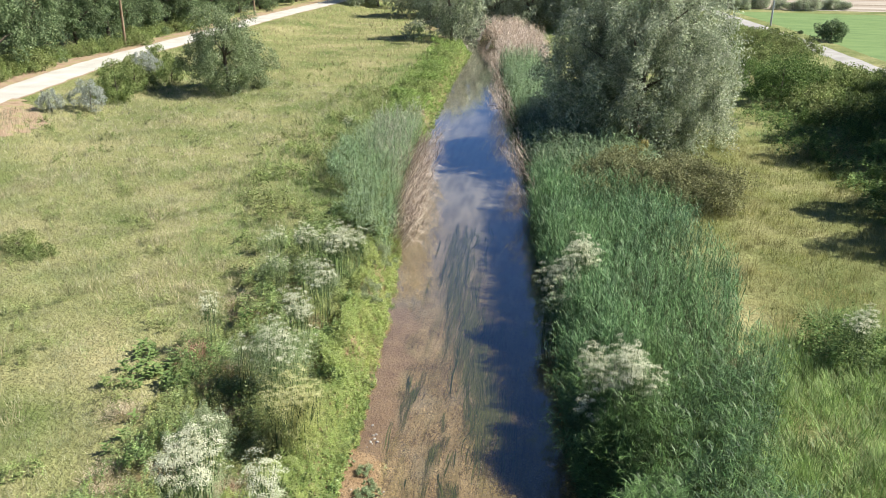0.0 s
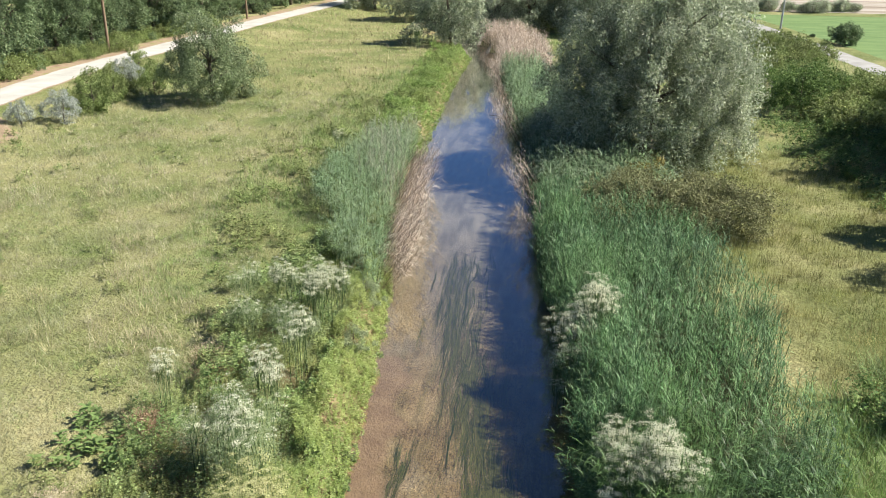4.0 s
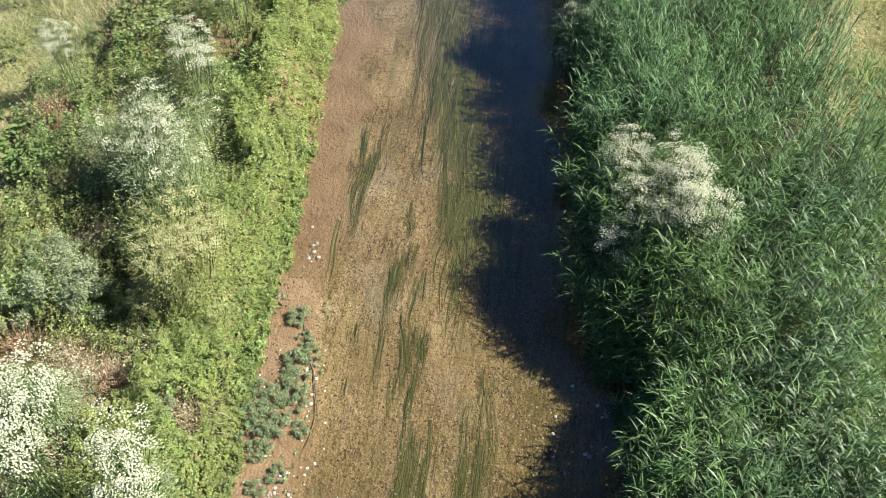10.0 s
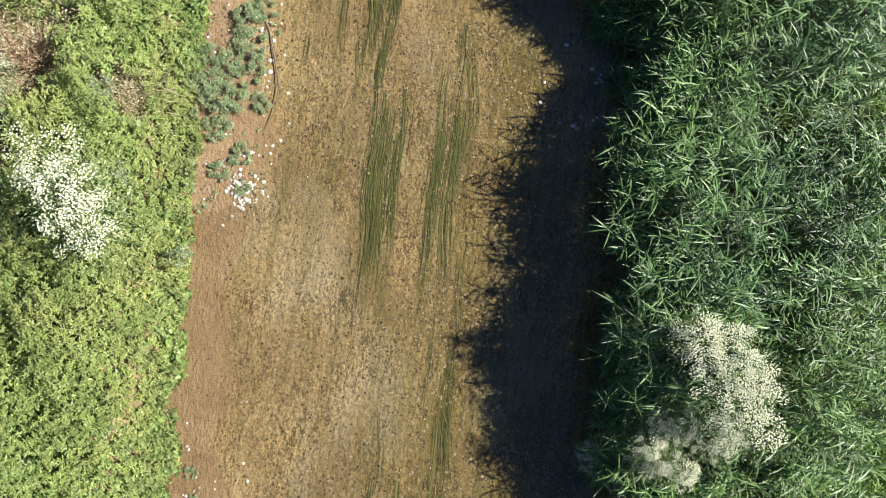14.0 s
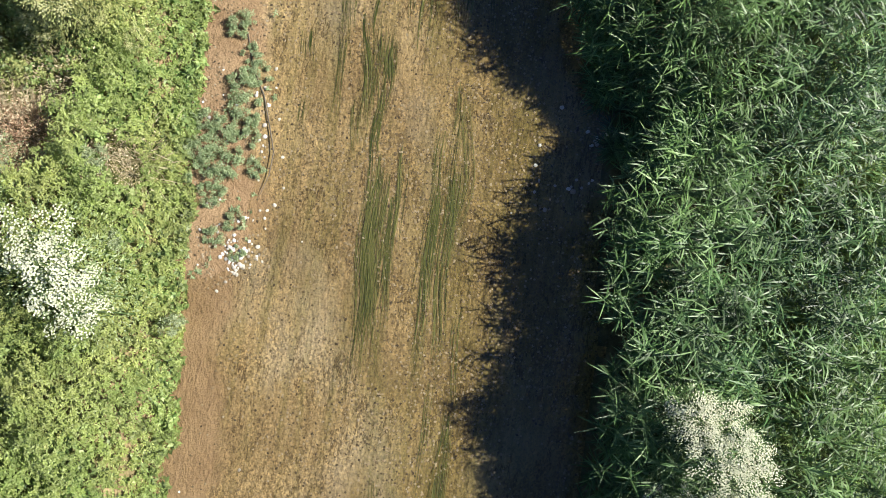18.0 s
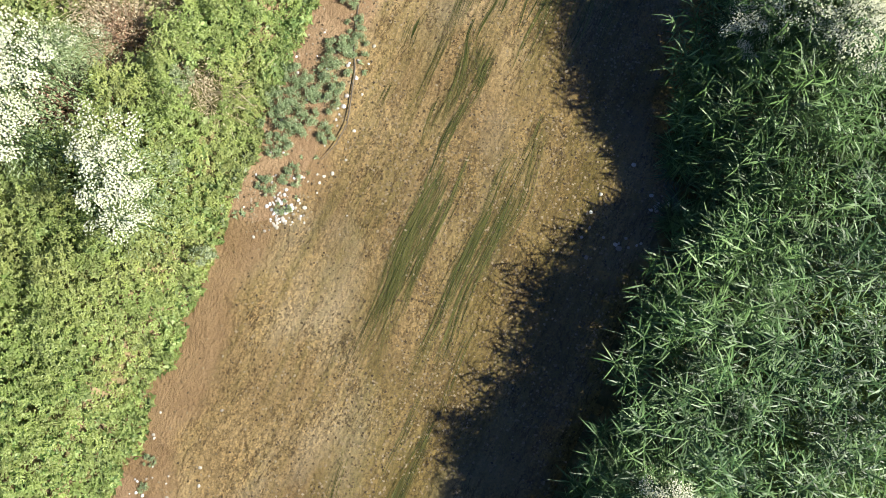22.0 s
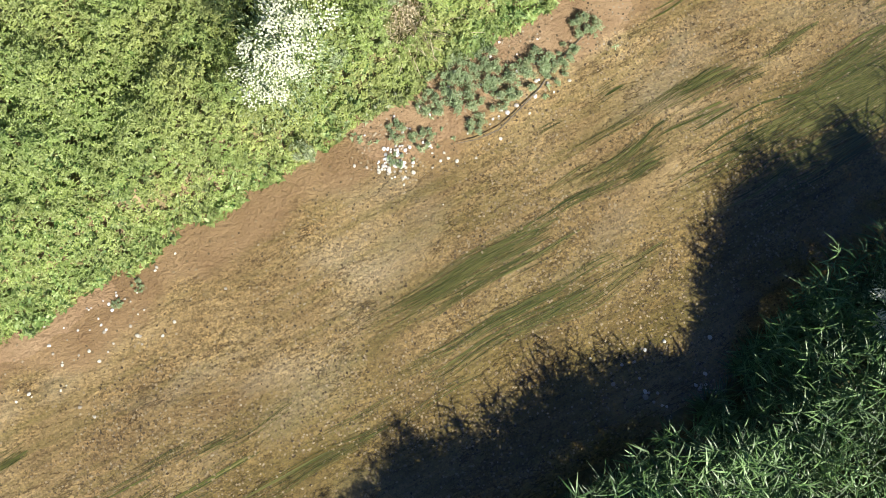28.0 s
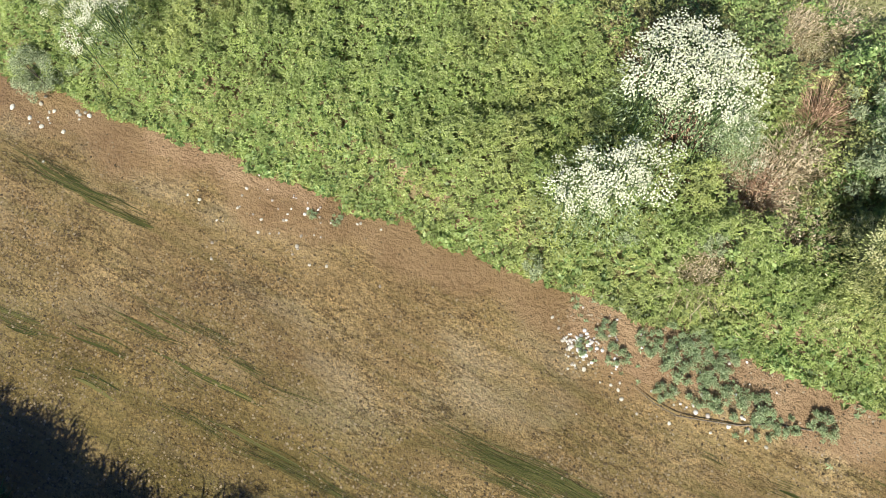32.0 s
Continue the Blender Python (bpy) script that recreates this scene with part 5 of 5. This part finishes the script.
# a long bare stem lying in the shallows beside the bar
TWIG = ((-2.62, 4.86), (-2.47, 4.38), (-2.25, 4.0), (-2.09, 3.54), (-1.99, 3.23), (-2.0, 2.9), (-2.08, 2.6))
twig = new("fallen_twig", mesh_from("fallen_twig", *tube([(x, y, max(float(land(x, y)), 0.0) + 0.012) for x, y in TWIG], [0.009, 0.011, 0.011, 0.010, 0.009, 0.008, 0.004], 6), M_BARK, True))
tagged(twig, "long thin bare brown twig lying in the shallow water", "twig")


# ---- docks and thistles ----
def rosette(name, n_, length, width, rise, mat, label, category):
    a = np.arange(n_) * 2.4 + rng.uniform(0, 0.5, n_)
    D = np.stack([np.cos(a), np.sin(a), rng.uniform(rise * 0.5, rise * 1.5, n_)], 1)
    root = new(name)
    tagged(root, label, category)
    P = np.zeros((n_, 3))
    P[:, 2] = np.linspace(0.0, length * 1.1, n_)
    L = length * rng.uniform(0.6, 1.15, n_)
    for k in range(n_):
        part("leaf", blades(P[k:k + 1], D[k:k + 1], L[k:k + 1], width, 0.35, 3), mat, root)
    return root


dock = rosette("dock_plant", 11, 0.26, 0.068, 0.8, M_DOCK, "broad-leaved dark green dock", "plant")
tagged(dock, group="docks in the meadow edge")
place(dock, -8.8, 8.4)
for k in range(52):
    x, y = (rng.uniform(-10.1, -7.8), rng.uniform(6.6, 8.8)) if k < 42 else (rng.uniform(-8.5, -6.6), rng.uniform(3.5, 6.5))
    again(dock, x, y, rng.uniform(0, 360), rng.uniform(0.7, 1.2))

th = [tree("thistle", 0.26, 0.42, 0.0, 36, 75, 0.042, 0.017, M_THISTLE, "low grey-green thistle on the gravel bar", "plant", 3, 0.01) for _ in range(2)]
for t_ in th:
    tagged(t_, group="thistles on the gravel bar")
THISTLES = [(-2.85, 2.75, 0.9), (-2.7, 3.4, 0.8), (-2.35, 4.3, 0.7), (-2.95, 3.55, 0.7), (-2.7, 2.5, 0.7), (-2.62, 2.95, 1.0), (-2.4, 3.35, 0.8), (-2.55, 4.1, 0.9), (-2.45, 3.75, 0.9), (-2.75, 4.95, 0.8), (-2.5, 4.55, 0.6), (-2.95, 3.1, 0.8), (-2.35, 2.2, 0.6), (-2.6, 1.95, 0.6), (-2.25, 1.75, 0.45), (-2.2, 2.95, 0.6), (-2.3, -2.15, 0.35), (-2.2, -2.5, 0.3)]
for k, (x, y, s) in enumerate(THISTLES):
    place(th[k], x, y, k * 70, 0.74 * s) if k < 2 else again(th[k % 2], x, y, k * 70, 0.74 * s)



def on_bar(x, y):
    return (x - left_edge(y) > -0.1) & (x < -2.0 - 0.12 * np.abs(y - 3.2)) & (lumps(x, y, 2.1, 3.1) + 0.4 * lumps(x, y, 5.0, 1.4) > 0.12)


stuff("bar_weeds", leaf_carpet(-3.4, -1.9, 1.3, 5.4, 420, on_bar, lambda x, y: 0.07 + 0 * x, 0.05, 0.02, 0.05), M_THISTLE, "straggling grey-green weeds between pebbles on the bar", "undergrowth")


# ---- in the stream ----
def weed_bed(x0, y0, x1, y1, width, strands, length, label="dark green water weed trailing in the current"):
    """Tufts of fine strands trailing downstream from places along the line from (x0, y0) to (x1, y1)."""
    V, F, off = [], [], 0
    tufts = max(2, strands // 3)
    for _ in range(tufts):
        f = rng.random()
        tx, ty = x0 + (x1 - x0) * f + rng.normal(0, width / 2), y0 + (y1 - y0) * f + rng.normal(0, 0.5)
        long = length * rng.uniform(0.4, 1.3)
        sway, ph = rng.normal(0, 0.05), rng.uniform(0, 6)
        for _ in range(int(rng.integers(5, 14))):
            hx, hy = tx + rng.normal(0, 0.045), ty - rng.uniform(0, 0.25)
            L = long * rng.uniform(0.4, 1.1)
            m = 9
            s = np.linspace(0, 1, m)
            cy = hy - L * s
            drift = (left_edge(cy) + right_edge(cy)) / 2 - (left_edge(np.array([hy])) + right_edge(np.array([hy])))[0] / 2
            fan = rng.normal(0, 0.05)
            cx = hx + 0.4 * drift + fan * s * L * 0.5 + sway * np.sin(cy * 2.1 + ph) + 0.014 * np.sin(cy * 6 + ph) * s
            mat_ = rng.random() < 0.09
            w = (rng.uniform(0.008, 0.022) if mat_ else rng.uniform(0.0008, 0.003)) * np.sin(np.pi * (0.12 + 0.86 * s)) + 0.001
            z = land(cx, cy) + (0.006 if mat_ else 0.008) + rng.uniform(0, 0.004 if mat_ else 0.012) * s
            z = np.minimum(z, -0.012)
            V.append(np.concatenate([np.stack([cx - w, cy, z], 1), np.stack([cx + w, cy, z], 1)]))
            k = np.arange(m - 1) + off
            F.append(np.stack([k, k + m, k + m + 1, k + 1], 1))
            off += 2 * m
    return stuff("water_weed", (np.concatenate(V), np.concatenate(F)), M_WEED, label, "water plant")


weed_bed(-0.56, 3.5, -0.46, 2.5, 0.10, 40, 2.2)
weed_bed(-0.22, 3.2, -0.2, 2.8, 0.06, 22, 2.1)
weed_bed(0.5, 4.2, 0.66, 2.9, 0.08, 26, 2.2)
weed_bed(0.35, 3.1, 0.4, 2.7, 0.08, 18, 1.7)
weed_bed(-1.4, 6.9, -1.15, 6.0, 0.14, 44, 1.3)
weed_bed(-1.0, 5.7, -0.8, 5.0, 0.10, 30, 1.1)
weed_bed(-0.68, 4.8, -0.6, 4.3, 0.06, 20, 0.9)
weed_bed(-1.8, 5.0, -1.65, 4.7, 0.05, 8, 0.6)
weed_bed(-0.7, 8.9, -0.2, 7.4, 0.14, 60, 1.6)
weed_bed(-2.5, 9.6, -2.35, 8.4, 0.22, 60, 1.4)
weed_bed(-0.3, 10.5, 0.3, 7.5, 0.6, 180, 2.4)
weed_bed(-1.3, 15, -0.8, 10, 0.8, 260, 3.0)
weed_bed(-2.6, 24, -1.7, 15, 0.9, 240, 4.0)
weed_bed(0.15, 0.8, 0.4, -4, 0.4, 24, 1.6)
weed_bed(0.9, 1.5, 1.0, -5, 0.25, 40, 2.0)
weed_bed(-1.12, -4.4, -1.0, -5.6, 0.10, 30, 1.4)


def pebble_mesh():
    bm = bmesh.new()
    bmesh.ops.create_icosphere(bm, subdivisions=2, radius=1)
    o = Vector(rng.uniform(0, 50, 3))
    for v in bm.verts:
        v.co *= 1 + 0.28 * noise.noise(v.co * 1.1 + o)
        v.co.z *= 0.6
    me = bpy.data.meshes.new("pebble")
    bm.to_mesh(me)
    bm.free()
    me.materials.append(M_PEBBLE)
    me.polygons.foreach_set("use_smooth", np.ones(len(me.polygons), bool))
    return me


PEBBLES = [pebble_mesh() for _ in range(5)]


def pebble(x, y, r):
    ob = new("pebble", PEBBLES[int(rng.integers(5))])
    ob.location = (x, y, float(land(x, y)) + r * 0.3)
    ob.rotation_euler = (rng.normal(0, 0.2), rng.normal(0, 0.2), rng.uniform(0, 6))
    ob.scale = (r * rng.uniform(0.8, 1.3), r, r * rng.uniform(0.7, 1.0))
    return tagged(ob, "pale rounded pebble on the wet gravel", "stone", "pebbles on the gravel bars")


for x, y, sx, sy, count, size in ((-2.22, 1.70, 0.13, 0.14, 75, 0.027), (-2.2, 2.0, 0.3, 0.3, 26, 0.022), (-2.0, 2.6, 0.12, 0.3, 9, 0.030), (-2.15, 3.9, 0.10, 0.5, 12, 0.030),
                                  (-2.6, 3.3, 0.3, 0.8, 24, 0.026), (-2.2, -2.8, 0.3, 0.6, 40, 0.022), (-1.75, -3.2, 0.25, 0.8, 22, 0.024), (-1.7, -6.8, 0.22, 0.3, 20, 0.035),
                                  (2.5, 3.9, 0.2, 0.35, 16, 0.035), (2.0, 3.3, 0.3, 0.5, 8, 0.028), (-2.9, 6.3, 0.15, 0.4, 10, 0.04)):
    for _ in range(count):
        pebble(x + rng.normal(0, sx), y + rng.normal(0, sy), size * rng.uniform(0.4, 1.15))

branch = new("fallen_branch")
tagged(branch, "dark branch sticking out into the stream", "branch")
part("limb", tube([(0, 0, 0), (-0.7, 0.1, 0.05), (-1.5, 0.0, 0.12)], [0.05, 0.04, 0.015], 6), M_BARK, branch, "", True)
part("twig", tube([(-0.7, 0.1, 0.05), (-1.1, 0.35, 0.25)], [0.02, 0.006], 5), M_BARK, branch)
branch.location = (-2.6, 47.0, 0.02)


# loose gravel grains on the bed
def gravel(x0, x1, y0, y1, density, keep, r0, r1, label):
    xs, ys = spread(x0, x1, y0, y1, density)
    k = keep(xs, ys)
    xs, ys = xs[k], ys[k]
    n_ = len(xs)
    r = rng.uniform(r0, r1, n_) ** 1.0
    c = np.stack([xs, ys, land(xs, ys) + r * 0.25], 1)
    a = rng.uniform(0, 6.28, n_)
    u = np.stack([np.cos(a), np.sin(a), 0 * a], 1) * (r * rng.uniform(0.8, 1.5, n_))[:, None]
    v = np.stack([-np.sin(a), np.cos(a), 0 * a], 1) * r[:, None]
    w = np.array([0, 0, 1.0]) * (r * 0.6)[:, None]
    V = np.stack([c + u, c + v, c - u, c - v, c + w], 1).reshape(-1, 3)
    b = (np.arange(n_) * 5)[:, None]
    F = np.concatenate([b + np.array([[0, 1, 4]]), b + np.array([[1, 2, 4]]), b + np.array([[2, 3, 4]]), b + np.array([[3, 0, 4]])])
    return stuff("gravel", (V, F), M_GRAVEL, label, "gravel")


def in_stream(x, y):
    d = x - left_edge(y)
    return (d > 0.1) & (x < right_edge(y)) & (rng.random(len(x)) < np.clip(0.06 + 0.55 * (d - 0.35), 0.04, 1) * (0.55 + 0.5 * lumps(x, y, 1.1, 2.6)))


gravel(-3.6, 3.3, -9, 9, 480, in_stream, 0.006, 0.021, "fine brown gravel under shallow water")
gravel(-3.8, 3.3, 9, 20, 120, in_stream, 0.008, 0.022, "fine brown gravel under shallow water")
gravel(-3.3, -1.8, 1.2, 6, 260, lambda x, y: (x - left_edge(y) > 0) & (lumps(x, y, 2, 1) > -0.2), 0.006, 0.02, "loose gravel on the low bar")


# ---- single reeds along the rim ----
def reed(name):
    root = new(name)
    tagged(root, "single green reed leaning over the shaded water", "reed", "reeds along the rim")
    hgt = rng.uniform(1.5, 1.9)
    part("stem", tube([(0, 0, -0.05), (-0.06, 0, hgt * 0.5), (-0.22, 0.02, hgt)], [0.007, 0.006, 0.003], 5), M_REED_STEM, root, "slender jointed stem")
    for k in range(12):
        f = 0.4 + 0.6 * k / 11
        a = k * 2.4
        P = np.array([[-0.22 * f * f, 0.0, hgt * f]])
        D = np.array([[math.cos(a) - 0.25, math.sin(a), 0.75]])
        part("leaf", blades(P, D, rng.uniform(0.22, 0.36), 0.016, rng.uniform(0.2, 0.6), 3), M_REED, root)
    return root


RIM = [reed("reed") for _ in range(4)]
for k in range(80):
    y = float(rng.uniform(-0.4, 10))
    y = y + 2.2 if 3.3 < y < 5.3 else y
    x = float(right_edge(np.array([y]))[0]) + rng.uniform(0.0, 0.45)
    s_ = rng.uniform(0.75, 1.0)
    place(RIM[k], x, y, rng.normal(0, 40), s_) if k < 4 else again(RIM[k % 4], x, y, rng.normal(0, 40), s_)

# the same growth going on down the stream
xs, ys = right_bed(-26, -10, 34)
reed_stand("reed_bed", xs, ys, 1.5 + 0.3 * lumps(xs, ys, 0.7, 1.5), 0.36, 0.03, 9, M_REED, M_REED_STEM, "dense blue-green common reeds further down the bank", over_water(xs, ys, 0.3), 0.8)
stuff("bank_greenery", leaf_carpet(-9, -1, -26, -9, 700, lambda x, y: (left_edge(y) - x > 0.1) & (left_edge(y) - x < 3.4 + 0.8 * lumps(x, y, 0.6, 2.0)), lambda x, y: 0.35 + 0.15 * lumps(x, y, 1.1, 2.5), 0.075, 0.042, 0.15), M_BANK, "low green herbs further down the sunny bank", "undergrowth")
xs, ys = spread(5.2, 8.5, -26, 4, 60)
k = xs < 7.6 + 0.5 * lumps(xs, ys, 0.8, 1.0)
xs, ys = xs[k], ys[k]
i = np.repeat(np.arange(len(xs)), 6)
o = rng.normal(0, 0.1, (len(i), 2))
P = np.stack([xs[i] + o[:, 0], ys[i] + o[:, 1], land(xs[i], ys[i]) - 0.02], 1)
stuff("reed_margin", blades(P, np.column_stack([o * 4, np.ones(len(i))]), 0.6 * rng.uniform(0.6, 1.3, len(i)), 0.016, 0.35 * rng.uniform(0.4, 1.6, len(i)), 2), M_GREENGRASS, "green grass between the reeds and the dry meadow", "grass")
